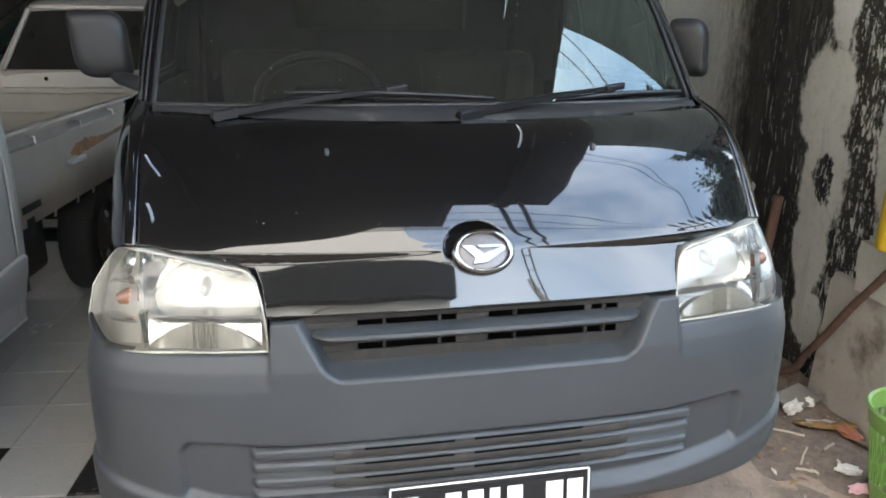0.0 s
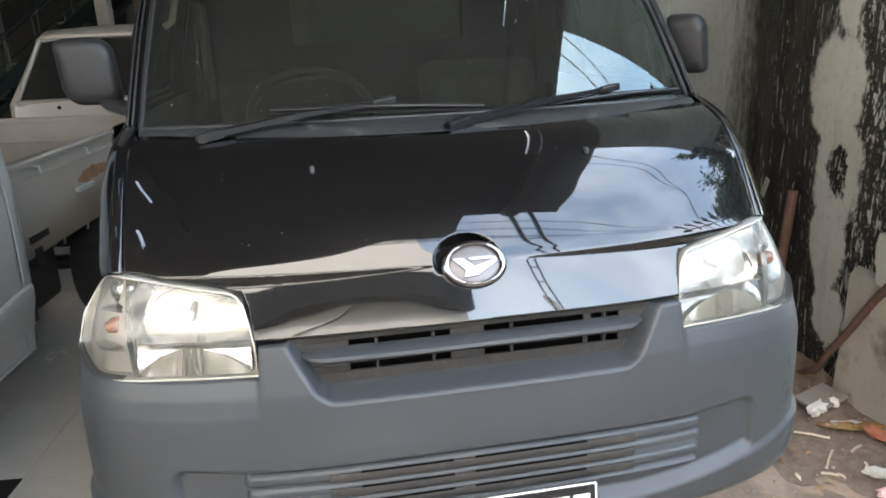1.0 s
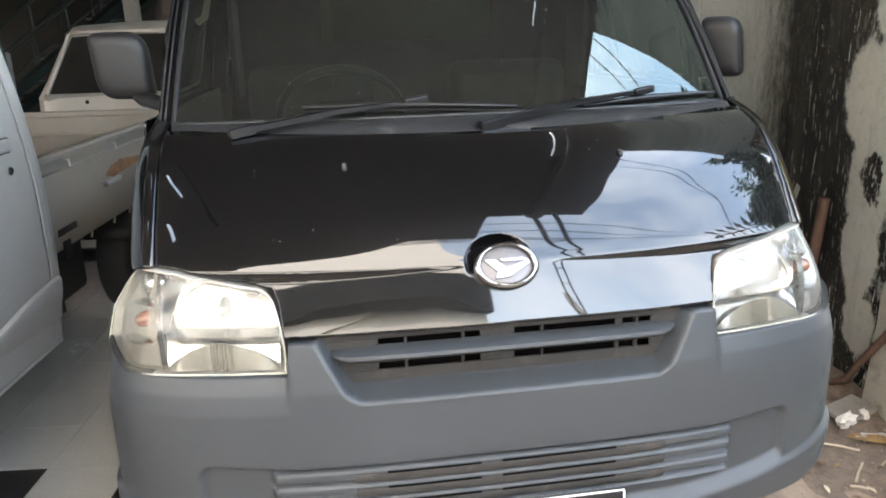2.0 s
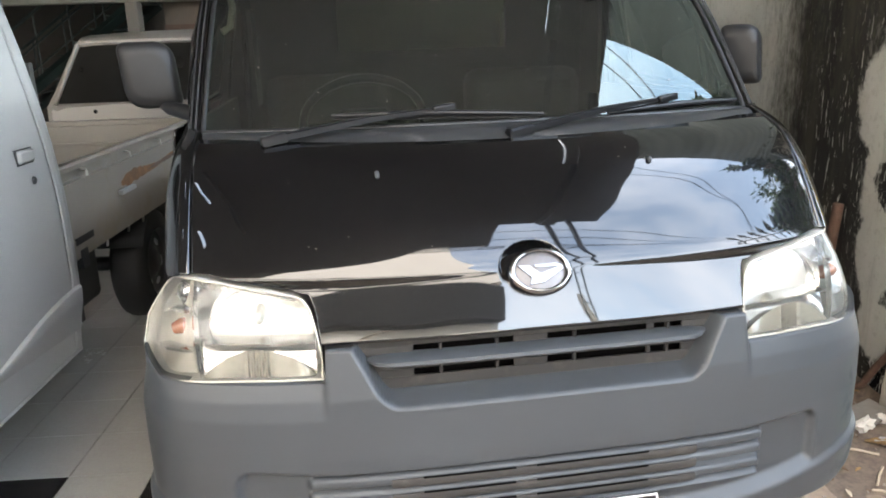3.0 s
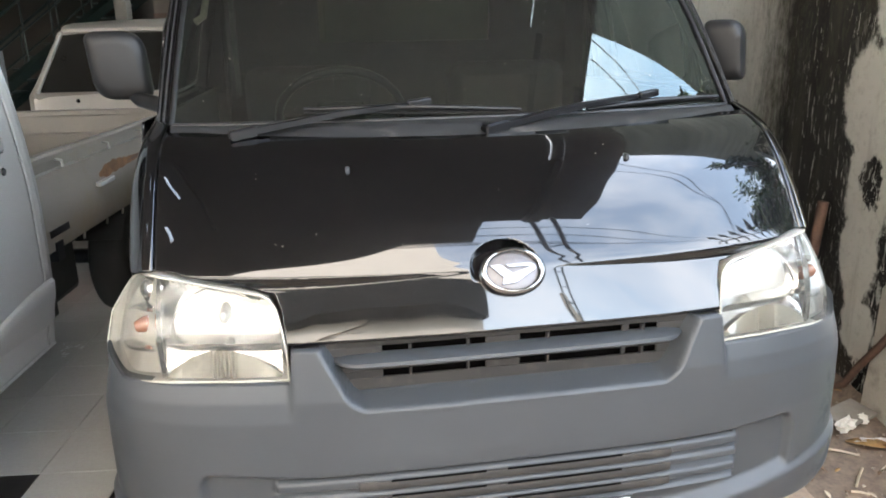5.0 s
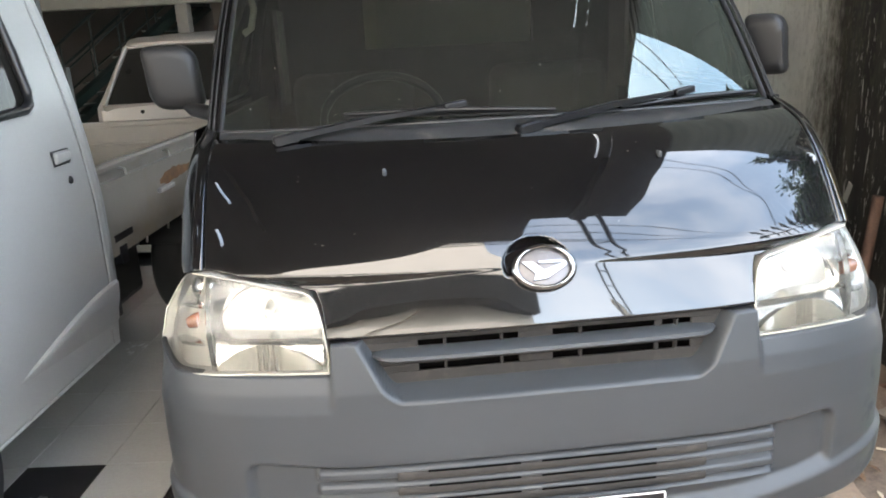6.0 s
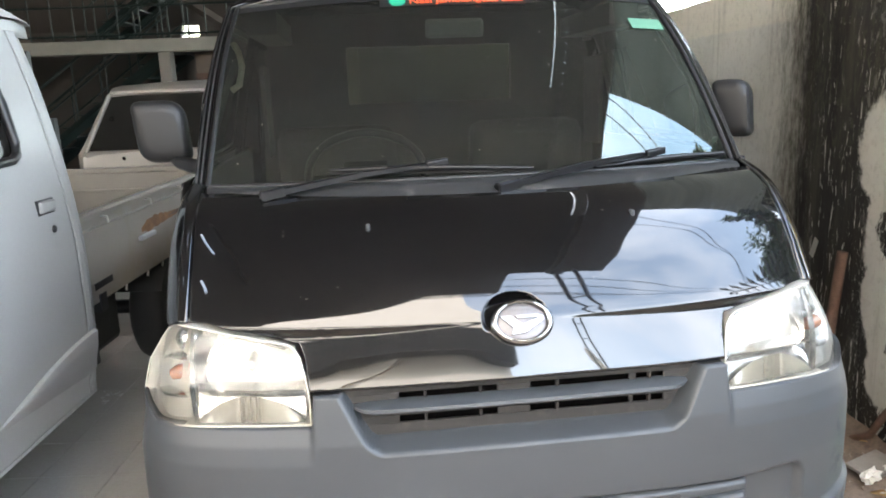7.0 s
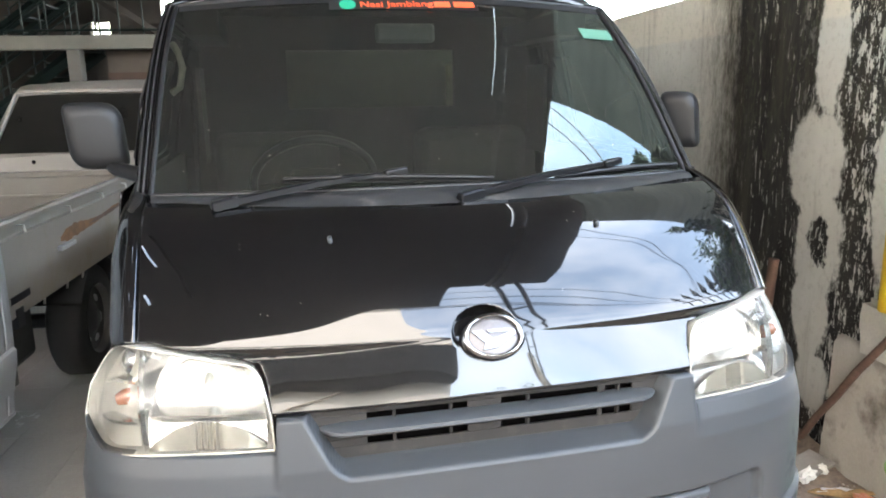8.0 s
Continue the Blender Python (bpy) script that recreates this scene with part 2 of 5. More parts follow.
        rows.append([p + rs[i] * (math.cos(k * math.tau / sides) * a + flat * math.sin(k * math.tau / sides) * b) for k in range(sides)])
    bm = sheet(rows, close=True)
    bm.verts.ensure_lookup_table()
    for row in (rows[0], rows[-1]):
        c = [min(bm.verts, key=lambda v: (v.co - p).length) for p in row]
        try:
            bm.faces.new(c)
        except ValueError:
            pass
    bmesh.ops.recalc_face_normals(bm, faces=bm.faces)
    return bm


def lathe(profile, sides=32, m=None):
    """Turned round z from (radius, height) pairs."""
    rows = [[(r * math.cos(k * math.tau / sides), r * math.sin(k * math.tau / sides), h) for k in range(sides)] for r, h in profile]
    bm = sheet(rows, close=True)
    bmesh.ops.recalc_face_normals(bm, faces=bm.faces)
    if m is not None:
        bm.transform(m)
    return bm


def step(v, a, b):
    t = min(1.0, max(0.0, (v - a) / (b - a)))
    return t * t * (3 - 2 * t)


def curve(v, xs, ys):
    return float(np.interp(v, xs, ys))


# ---------------------------------------------------------------- pickup truck
NOSE_W, NOSE_D, NOSE_P = 0.868, 0.40, 3.1


def bow(ax, w=NOSE_W, d=NOSE_D):
    """How far the nose lies back at ax from the middle."""
    u = min(1.0, ax / w)
    return d * (1 - (1 - u ** NOSE_P) ** (1 / NOSE_P))


def nose_columns(limit, fine=0.007, side_to=0.0, w=NOSE_W, d=NOSE_D):
    turn = 0.92 * w
    cols = [(x, bow(x, w, d)) for x in np.arange(0, min(limit, turn) + 1e-6, fine)]
    if limit > turn:
        first = math.acos((1 - bow(turn, w, d) / d) ** (NOSE_P / 2))
        for k in range(1, 17):
            th = first * (1 - k / 16) + math.pi / 2 * k / 16
            cols.append((w * math.sin(th) ** (2 / NOSE_P), d * (1 - math.cos(th) ** (2 / NOSE_P))))
        if side_to:
            cols += [(w, y) for y in np.linspace(d + 0.05, side_to, 5)]
    elif cols[-1][0] < limit - 1e-4:
        cols.append((limit, bow(limit, w, d)))
    return [(-x, y) for x, y in cols[:0:-1]] + cols


def normals2(cols):
    out = []
    for i in range(len(cols)):
        a, b = cols[max(i - 1, 0)], cols[min(i + 1, len(cols) - 1)]
        d = Vector((b[0] - a[0], b[1] - a[1]))
        d.normalize()
        out.append((d.y, -d.x))
    return out


BUMPER_W, BUMPER_D = 0.856, 0.29
BUMPER_Z = [0.24, 0.262, 0.30, 0.40, 0.55, 0.68, 0.785]
BUMPER_Y = [0.06, 0.005, -0.030, -0.043, -0.043, -0.036, -0.012]


def bumper_off(ax, z):
    """How far the bumper stands proud of its smooth form."""
    o = 0.0
    o -= 0.013 * step(ax, 0.450, 0.464) * min(1.0, max(0.0, (z - 0.640) / 0.075))
    half = 0.343 + 0.060 * (z - 0.668) / 0.117
    dx, dz = 1.2 * (half - 0.002 - ax), z - 0.655
    rim = min(dx, dz) if not (dx < 0.035 and dz < 0.035) else 0.035 - math.hypot(0.035 - dx, 0.035 - dz)
    o -= (0.037 - curve(z, BUMPER_Z, BUMPER_Y)) * step(rim, -0.002, 0.019)
    o += 0.001 * step(rim, -0.012, -0.002) * (1 - step(rim, -0.004, 0.010))
    top = 0.520 + 0.012 * step(ax, 0.42, 0.64)
    lip = 0.342 + 0.10 * max(0.0, (ax - 0.34) / 0.5) ** 1.5
    tz = min(top - z, 1.4 * (0.652 - ax))
    if top - z < 0.04 and 0.652 - ax < 0.03:
        tz = 0.04 - math.hypot(0.04 - (top - z), 0.04 - 1.4 * (0.652 - ax))
    inner = step(tz, 0.0, 0.012) * step(z - lip, -0.002, 0.022)
    o -= 0.019 * inner
    if ax < 0.506 and 0.395 < z < 0.512:
        t = ((0.512 - z) / 0.0345) % 1.0
        o += 0.017 * inner * (1 - step(ax, 0.500, 0.506)) * step(t, 0.0, 0.25) * (1 - step(t, 0.72, 0.80))
    o += 0.012 * step(lip - z, -0.006, 0.014)
    return o


def make_bumper(truck, material):
    cols = nose_columns(BUMPER_W, 0.006, 0.70, BUMPER_W, BUMPER_D)
    nrm = normals2(cols)
    zs = list(np.arange(0.24, 0.7811, 0.0045))
    rows = []
    for z in zs:
        y0 = curve(z, BUMPER_Z, BUMPER_Y)
        row = []
        for (x, y), (nx, ny) in zip(cols, nrm):
            ax = abs(x)
            zz = min(z, 0.7835 if ax < 0.4555 else 0.7135 + 0.04 * step(ax, 0.79, 0.856))
            o = bumper_off(ax, zz)
            yy = curve(zz, BUMPER_Z, BUMPER_Y)
            tuck = 0.05 * (1 - step(zz, 0.24, 0.34)) * step(ax, 0.55, 0.86)
            row.append((x + nx * o - math.copysign(tuck, x) * step(ax, 0.5, 0.8), y + yy + ny * o, zz))
        rows.append(row)
    rows.append([(x, y + 0.035, z - 0.0005) for x, y, z in rows[-1]])
    bm = sheet(rows)
    gone = [f for f in bm.faces if 0.689 < f.calc_center_median().z < 0.7825 and abs(f.calc_center_median().x) < 0.317 + 0.51 * (f.calc_center_median().z - 0.668)]
    bmesh.ops.delete(bm, geom=gone, context="FACES")
    part("bumper", bm, material, truck, "scuffed matt grey plastic bumper", 80, 0.004)


def make_grille(truck):
    grille = part("upper_grille", boxes(
        ((-0.40, 0.030, 0.672), (0.40, 0.036, 0.697)),
        ((-0.40, 0.030, 0.713), (0.40, 0.036, 0.749)),
        ((-0.40, 0.030, 0.766), (0.40, 0.036, 0.788)),
        ((-0.40, 0.030, 0.697), (-0.272, 0.036, 0.713)), ((-0.40, 0.030, 0.749), (-0.272, 0.036, 0.766)),
        ((-0.058, 0.030, 0.697), (0.015, 0.036, 0.713)), ((-0.058, 0.030, 0.749), (0.015, 0.036, 0.766)),
        ((0.318, 0.030, 0.697), (0.40, 0.036, 0.713)), ((0.318, 0.030, 0.749), (0.40, 0.036, 0.766)),
        ((0.238, 0.030, 0.749), (0.254, 0.036, 0.766)), ((0.238, 0.030, 0.697), (0.248, 0.036, 0.713)),
    ), DUSTY_PLASTIC, truck, "dusty grey slotted grille panel", bevel=0.0015)
    # black sheet that puts shade behind the open slots
    part("grille_back", boxes(((-0.39, 0.07, 0.66), (0.39, 0.075, 0.786))), HOLLOW_SHADE, grille)
    for x in (-0.215, -0.095, 0.075, 0.285):
        for z in (0.697, 0.749):
            part("grille_rib", boxes(((x - 0.0025, 0.026, z), (x + 0.0025, 0.04, z + 0.017))), DUSTY_PLASTIC, grille)
    bar = []
    for x in np.linspace(-0.368, 0.368, 40):
        f = step(0.368 - abs(x), 0.0, 0.03)
        c = Vector((x, -0.010 + bow(abs(x)), 0.744))
        bar.append([c + Vector((0, a * (0.3 + 0.7 * f) + 0.02 * (1 - f), b * (0.4 + 0.6 * f))) for a, b in ((0.042, 0.008), (0.004, 0.0085), (-0.008, 0.004), (-0.010, -0.003), (-0.002, -0.0085), (0.042, -0.008))])
    part("grille_bar", sheet(bar, flip=True, close=True), GREY_PLASTIC, truck, "grey crossbar of the grille", 40)
    for k, z in enumerate((0.505, 0.4705, 0.436)):
        rows = []
        for x in np.linspace(-0.335, 0.335, 30):
            y = bow(abs(x)) - 0.043
            rows.append([(x, y + a, z + b) for a, b in ((0.01, -0.004), (-0.003, -0.006), (-0.0055, -0.012), (-0.002, -0.024), (0.012, -0.026))])
        slat = part("louvre", sheet(rows), DUSTY_PLASTIC, truck, "dusty louvre of the lower grille", 40)
        # slits are black strips laid on the louvre, painted as shaded gaps
        for a, b in ((-0.27, -0.075), (-0.03, 0.22)):
            part("slit", sheet([[(x, bow(abs(x)) - 0.050, z + 0.0005), (x, bow(abs(x)) - 0.050, z - 0.0045)] for x in np.linspace(a, b, 12)], flip=True), HOLLOW_SHADE, slat)


HOOD_Z = [0.785, 0.80, 0.86, 0.898, 0.915, 1.00, 1.06, 1.10, 1.13, 1.150, 1.165]
HOOD_Y = [0.006, 0.011, 0.034, 0.050, 0.058, 0.135, 0.196, 0.244, 0.290, 0.340, 0.40]


_hz = np.linspace(0.70, 1.25, 1101)
_hy = np.interp(_hz, [0.70] + HOOD_Z + [1.25], [-0.027] + HOOD_Y + [0.75])
_k = np.exp(-0.5 * (np.arange(-60, 61) * 0.0005 / 0.010) ** 2)
_hy = np.convolve(np.pad(_hy, 60, "edge"), _k / _k.sum(), "valid")


def hood_low(ax):
    """The hood's lower edge: the grille, then up round the lamp and along its top."""
    return curve(ax, [0.0, 0.4585, 0.4595, 0.4735, 0.489, 0.57, 0.70, 0.735, 0.80, 0.84], [0.785, 0.785, 0.792, 0.849, 0.876, 0.893, 0.916, 0.917, 0.90, 0.85])


def hood_high(ax):
    return 1.142 + 0.022 * (ax / 0.735) ** 2


def hood_point(x, yb, z, lift=0.0):
    ax = abs(x)
    if ax <= 0.742:
        wide = ax * curve(z, [0.78, 0.90], [1.0, 0.966])
    else:
        inner = 0.742 * curve(z, [0.78, 0.90], [1.0, 0.966])
        wide = inner + (ax - 0.742) / (NOSE_W - 0.742) * (curve(z, [0.78, 0.88, 0.98, 1.05, 1.12, 1.20], [0.835, 0.796, 0.797, 0.797, 0.787, 0.772]) - inner)
    sx = math.copysign(wide, x)
    sd = curve(z, [0.78, 0.92, 1.10, 1.20], [1.0, 0.92, 0.62, 0.5])
    y = np.interp(z, _hz, _hy)
    edge = 0.904 + 0.006 * step(ax, 0.1, 0.6)
    lap = step(ax, 0.05, 0.50)
    back = 0.017 * lap * (1 - step(z, edge - 0.006 - 0.020 * lap, edge)) * min(1.0, max(0.0, (z - 0.785) / (edge - 0.79)))
    bowl = 0.48 * max(0.0, z - 0.882) * (1 - step(math.hypot((x + 0.012) / 0.076, (z - 0.906) / 0.050), 0.90, 1.0))
    belly = 0.012 * (1 - (ax / 0.75) ** 2) * math.sin(math.pi * min(1, max(0, (z - 0.915) / 0.23)))
    return (sx, yb * sd + y + back + bowl - belly - lift, z)


def make_hood(truck, paint):
    cols = nose_columns(0.742, 0.008)
    extra = (0.4585, 0.4595, 0.4615, 0.466, 0.470, 0.4735, 0.477, 0.482, 0.485, 0.489)
    cols = sorted(cols + [(sg * x, bow(x)) for x in extra for sg in (-1, 1)] + [(x, bow(abs(x))) for x in np.arange(-0.0951, 0.08, 0.0027)])
    zs = sorted(set([round(v, 4) for v in np.concatenate([np.arange(0.785, 0.88, 0.006), np.arange(0.88, 0.96, 0.002), np.arange(0.96, 1.165, 0.008)])]))
    rows = [[hood_point(x, y, min(max(z, hood_low(abs(x))), hood_high(abs(x)))) for x, y in cols] for z in zs]
    part("hood_panel", sheet(rows), paint, truck, "glossy black front panel with small scratches", 60, 0.004)
    for s in (-1, 1):
        b0 = bow(0.747)
        side = [(0.747 + 0.121 * math.sin(a), 0.18 * (1 - math.cos(a))) for a in np.linspace(0, math.pi / 2, 16)]
        side += [(NOSE_W, y) for y in (0.24, 0.34, 0.50)]
        rows = []
        for z in np.linspace(0.80, 1.185, 34):
            row = []
            for x, back in side:
                p = hood_point(s * x, b0, max(z, curve(back, [0.0, 0.03, 0.08, 0.18, 0.28], [0.914, 0.904, 0.888, 0.862, 0.80])))
                row.append((p[0], p[1] + back, p[2]))
            rows.append(row)
        part("fender", sheet(rows, flip=s < 0), paint, truck, "", 60, 0.004)


LAMP_U = [0.0, 0.04, 0.30, 0.60, 0.70, 0.80, 0.90, 1.0]
LAMP_TOP = [(0.474, 0.062, 0.846), (0.490, 0.072, 0.873), (0.57, 0.086, 0.889), (0.70, 0.128, 0.911), (0.728, 0.150, 0.911), (0.757, 0.205, 0.901), (0.794, 0.270, 0.866), (0.836, 0.245, 0.800)]
LAMP_BOT = [(0.457, 0.016, 0.716), (0.462, 0.017, 0.716), (0.56, 0.030, 0.716), (0.69, 0.055, 0.716), (0.740, 0.075, 0.713), (0.785, 0.106, 0.706), (0.815, 0.150, 0.706), (0.842, 0.215, 0.755)]


def soft_curve(v, xs, ys):
    return (2 * curve(v, xs, ys) + curve(max(xs[0], v - 0.03), xs, ys) + curve(min(xs[-1], v + 0.03), xs, ys)) / 4


def lamp_point(u, v, s, deep=0.0):
    t = Vector([soft_curve(u, LAMP_U, [p[i] for p in LAMP_TOP]) for i in range(3)])
    b = Vector([soft_curve(u, LAMP_U, [p[i] for p in LAMP_BOT]) for i in range(3)])
    p = b.lerp(t, v)
    bulge = 0.016 * math.sin(math.pi * v) * math.sin(math.pi * min(1, 0.15 + 0.85 * u))
    out = Vector((step(u, 0.5, 1.0), -1.0 + 0.75 * step(u, 0.5, 1.0), 0)).normalized()
    bulge += 0.010 * math.sin(math.pi * v) ** 0.8 * step(u, 0.50, 0.74) * (1 - step(u, 0.80, 1.0))
    p += out * (bulge - deep)
    p.x -= 0.006 * math.sin(math.pi * v) * (1 - step(u, 0.0, 0.12))
    return Vector((s * p.x, p.y, p.z))


def make_lamp(truck, s):
    lamp = part("headlight", sheet([[lamp_point(u, v, s, 0.075) for u in np.linspace(0, 1, 30)] for i, v in enumerate(np.linspace(0, 1, 12))], flip=s < 0), LAMP_BACK, truck, "clear headlight with a yellowed lens")
    rows = []
    for d in (0.0, 0.075):
        ring = [lamp_point(u, 0, s, d) for u in np.linspace(0, 1, 24)] + [lamp_point(1, v, s, d) for v in np.linspace(0.1, 0.9, 6)] + [lamp_point(u, 1, s, d) for u in np.linspace(1, 0, 24)] + [lamp_point(0, v, s, d) for v in np.linspace(0.9, 0.1, 6)]
        rows.append(ring)
    part("housing", sheet(rows, close=True, flip=s > 0), LAMP_BACK, lamp, "cream lamp housing", 60)
    lens = part("lens", sheet([[lamp_point(u, v, s, -0.001) for u in np.linspace(0.003, 0.997, 40)] for v in np.linspace(0.01, 0.99, 16)], flip=s < 0), LENS, lamp, "yellowed clear plastic lens", 60)
    lens.visible_shadow = False
    # main bowl
    cx, cz, cy = 0.572, 0.812, 0.135
    rows = []
    for k in range(13):
        r = k / 12
        ring = []
        for a in range(48):
            th = a * math.tau / 48
            px, pz = cx + 0.142 * r * math.cos(th), cz + 0.142 * r * math.sin(th)
            u = curve(px, [0.457, 0.56, 0.69, 0.745], [0.0, 0.30, 0.60, 0.70])
            px = min(max(px, 0.468), 0.715)
            lo, hi = 0.722, curve(px, [0.468, 0.486, 0.57, 0.70], [0.815, 0.864, 0.884, 0.904])
            pz = min(max(pz, lo), hi)
            front = curve(px, [0.457, 0.56, 0.69, 0.75], [0.036, 0.056, 0.09, 0.12]) + 0.25 * (pz - 0.716)
            ring.append((s * px, front + 0.008 + 0.080 * (1 - r ** 2.2) + 0.0040 * math.sin(px * 300) * min(1, 2 * (1 - r)), pz))
        rows.append(ring)
    part("reflector", sheet(rows, close=True, flip=s > 0), SILVER, lamp, "bright faceted reflector bowl", 60)
    part("bulb_cap", lathe([(0.0, 0.0), (0.006, 0.002), (0.009, 0.008), (0.010, 0.05), (0.009, 0.06)], 24, Matrix.Translation((s * 0.580, 0.078, 0.832)) @ Matrix.Rotation(radians(-90), 4, "X") @ Matrix.Diagonal((1, 1.5, 1, 1))), SHIELD, lamp, "dull silver bulb shield", 50)
    arc = []
    for a in np.linspace(radians(62), radians(168), 20):
        px, pz = cx - 0.006 + 0.128 * math.cos(a) * -1.0, 0.775 + 0.118 * math.sin(a)
        pz = min(pz, curve(px, [0.468, 0.486, 0.57, 0.70], [0.815, 0.864, 0.884, 0.904]) - 0.006)
        arc.append((s * px, curve(px, [0.457, 0.56, 0.69, 0.75], [0.036, 0.056, 0.09, 0.12]) + 0.25 * (pz - 0.716) + 0.004, pz))
    part("bowl_rim", tube(arc, 0.0022, 6), SILVER, lamp, "", 60)
    # stepped facets along the top of the bowl
    rows = []
    for i in range(33):
        t = i / 32
        px = 0.476 + 0.205 * t
        hi = curve(px, [0.468, 0.486, 0.57, 0.70], [0.815, 0.864, 0.884, 0.904]) - 0.004
        front = curve(px, [0.457, 0.56, 0.69, 0.75], [0.036, 0.056, 0.09, 0.12]) + 0.25 * (hi - 0.716)
        out = 0.010 if i % 4 < 2 else 0.0
        rows.append([(s * px, front + 0.006 + 0.05 * q - out * (1 - q) * 0.3, hi - 0.036 * q - out * 0.35) for q in (0.0, 0.35, 0.7, 1.0)])
    part("top_facets", sheet(rows, flip=s > 0), SILVER, lamp, "stepped bright facets", 20)
    # bright floor of the bowl on both sides of the fan
    rows = []
    for i in range(25):
        t = i / 24
        px = 0.470 + 0.230 * t
        front = curve(px, [0.457, 0.56, 0.69], [0.030, 0.046, 0.076])
        rows.append([(s * px, front + 0.006 + 0.030 * q * q + 0.008 * q, 0.720 + 0.064 * q) for q in (0.0, 0.25, 0.5, 0.75, 1.0)])
    part("bowl_floor", sheet(rows, flip=s < 0), SILVER, lamp, "", 60)
    # low fan with ribs
    rows = []
    for k in range(9):
        z = k / 8
        rows.append([])
        for i in range(41):
            t = i / 40
            px = 0.472 + 0.226 * t
            top = 0.7225 + 0.054 * max(0.0, 1 - abs((t - 0.5) / 0.5) ** 2.0)
            front = curve(px, [0.457, 0.56, 0.69], [0.022, 0.036, 0.064])
            rib = 0.0034 * math.cos(t * math.tau * 20) if 0.38 < t < 0.62 else 0.0
            rows[-1].append((s * px, front - 0.002 + 0.010 * z + rib, 0.721 + (top - 0.721) * z))
    part("reflector_shelf", sheet([[(s * x, curve(x, [0.457, 0.56, 0.69], [0.034, 0.050, 0.080]) + d, z) for d, z in ((0.0, 0.783), (0.0, 0.787), (0.04, 0.791))] for x in np.linspace(0.470, 0.690, 16)], flip=s > 0), SILVER, lamp, "", 50)
    part("fan_lens", sheet(rows, flip=s < 0), RIBBED, lamp, "ribbed fan-shaped lower lens", 60)
    # turn signal chamber
    rows = []
    for v in np.linspace(0.04, 0.96, 14):
        rows.append([lamp_point(u, v, s, 0.024 + 0.016 * math.sin(math.pi * (u - 0.66) / 0.31) * math.sin(math.pi * v)) for u in np.linspace(0.66, 0.97, 14)])
    part("signal_reflector", sheet(rows, flip=s < 0), SIGNAL_BACK, lamp, "", 60)
    part("divider", sheet([[lamp_point(0.625 + 0.02 * w, v, s, 0.008 + 0.07 * abs(w - 0.5) * 0.4) for w in (0, 0.35, 0.5, 0.65, 1)] for v in np.linspace(0.02, 0.98, 14)], flip=s < 0), SILVER, lamp, "", 50)
    c = lamp_point(0.75, 0.50, s, 0.04)
    part("signal_bulb", lathe([(0.0, -0.030), (0.012, -0.024), (0.017, -0.008), (0.017, 0.014), (0.011, 0.024), (0, 0.027)], 18, Matrix.Translation(c) @ Matrix.Rotation(radians(75), 4, "Y")), AMBER, lamp, "orange signal bulb")
    c = lamp_point(0.74, 0.80, s, 0.045)
    part("marker_ring", lathe([(0.026, 0.0), (0.032, -0.006), (0.034, 0.0), (0.028, 0.012), (0.012, 0.022), (0, 0.024)], 24, Matrix.Translation(c) @ Matrix.Rotation(radians(90), 4, "X") @ Matrix.Rotation(radians(30 * s), 4, "Y")), SILVER, lamp)
    for v0 in (0.28, 0.66):
        part("signal_shelf", sheet([[lamp_point(u, v0 + dv, s, d) for dv, d in ((0.0, 0.05), (0.0, 0.014), (0.035, 0.012), (0.05, 0.05))] for u in np.linspace(0.66, 0.90, 10)], flip=s > 0), SILVER, lamp, "", 50)
    # sealing edge round the lens
    ring = [lamp_point(u, 0.0, s, -0.001) for u in np.linspace(0, 1, 26)] + [lamp_point(1, v, s, -0.001) for v in np.linspace(0.1, 0.9, 5)] + [lamp_point(u, 1.0, s, -0.001) for u in np.linspace(1, 0, 26)] + [lamp_point(0, v, s, -0.001) for v in np.linspace(0.9, 0.1, 5)]
    part("lens_edge", tube(ring + ring[:1], 0.0026, 6), LENS_RIM, lamp, "", 60)


def make_badge(truck):
    at = Matrix.Translation((0.0, 0.040, 0.899)) @ Matrix.Rotation(radians(56), 4, "X") @ Matrix.Diagonal((1, 0.74, 1, 1))
    badge = part("badge", lathe([(0.053, 0.008), (0.0545, 0.013), (0.058, 0.0155), (0.064, 0.014), (0.068, 0.008), (0.069, 0.0), (0.066, -0.016)], 56, at), CHROME, truck, "oval chrome badge ring", 60)
    part("badge_inset", lathe([(0.0, 0.007), (0.046, 0.007), (0.054, 0.005)], 48, at), BADGE, badge, "dark grey badge field")
    for poly in ([(-0.053, 0.019), (-0.027, 0.019), (-0.002, -0.010), (-0.024, -0.021)], [(-0.024, -0.020), (0.052, 0.013), (0.053, 0.000), (0.004, -0.039), (-0.030, -0.043)], [(-0.016, 0.019), (0.038, 0.020), (0.052, 0.014), (0.043, 0.010), (-0.010, 0.011)]):
        bm = bmesh.new()
        bot = [bm.verts.new((x * 0.93, y * 0.93, 0.006)) for x, y in poly]
        top = [bm.verts.new((x * 0.89, y * 0.89, 0.0125)) for x, y in poly]
        bm.faces.new(top)
        for i in range(len(poly)):
            k = (i + 1) % len(poly)
            bm.faces.new([bot[i], bot[k], top[k], top[i]])
        bmesh.ops.recalc_face_normals(bm, faces=bm.faces)
        bm.transform(at)
        part("badge_bar", bm, CHROME, badge, "", 20)


def glass_point(u, v, lift=0.0):
    """u from -1 to 1 across, v from 0 at the cowl to 1 at the roof."""
    x = u * (0.715 - 0.011 * math.sin(math.pi * min(1.0, max(0.0, v))) - 0.045 * max(v, 0.0) ** 3)
    y = 0.445 + 0.54 * v + (0.070 - 0.022 * v) * abs(u) ** 2.6
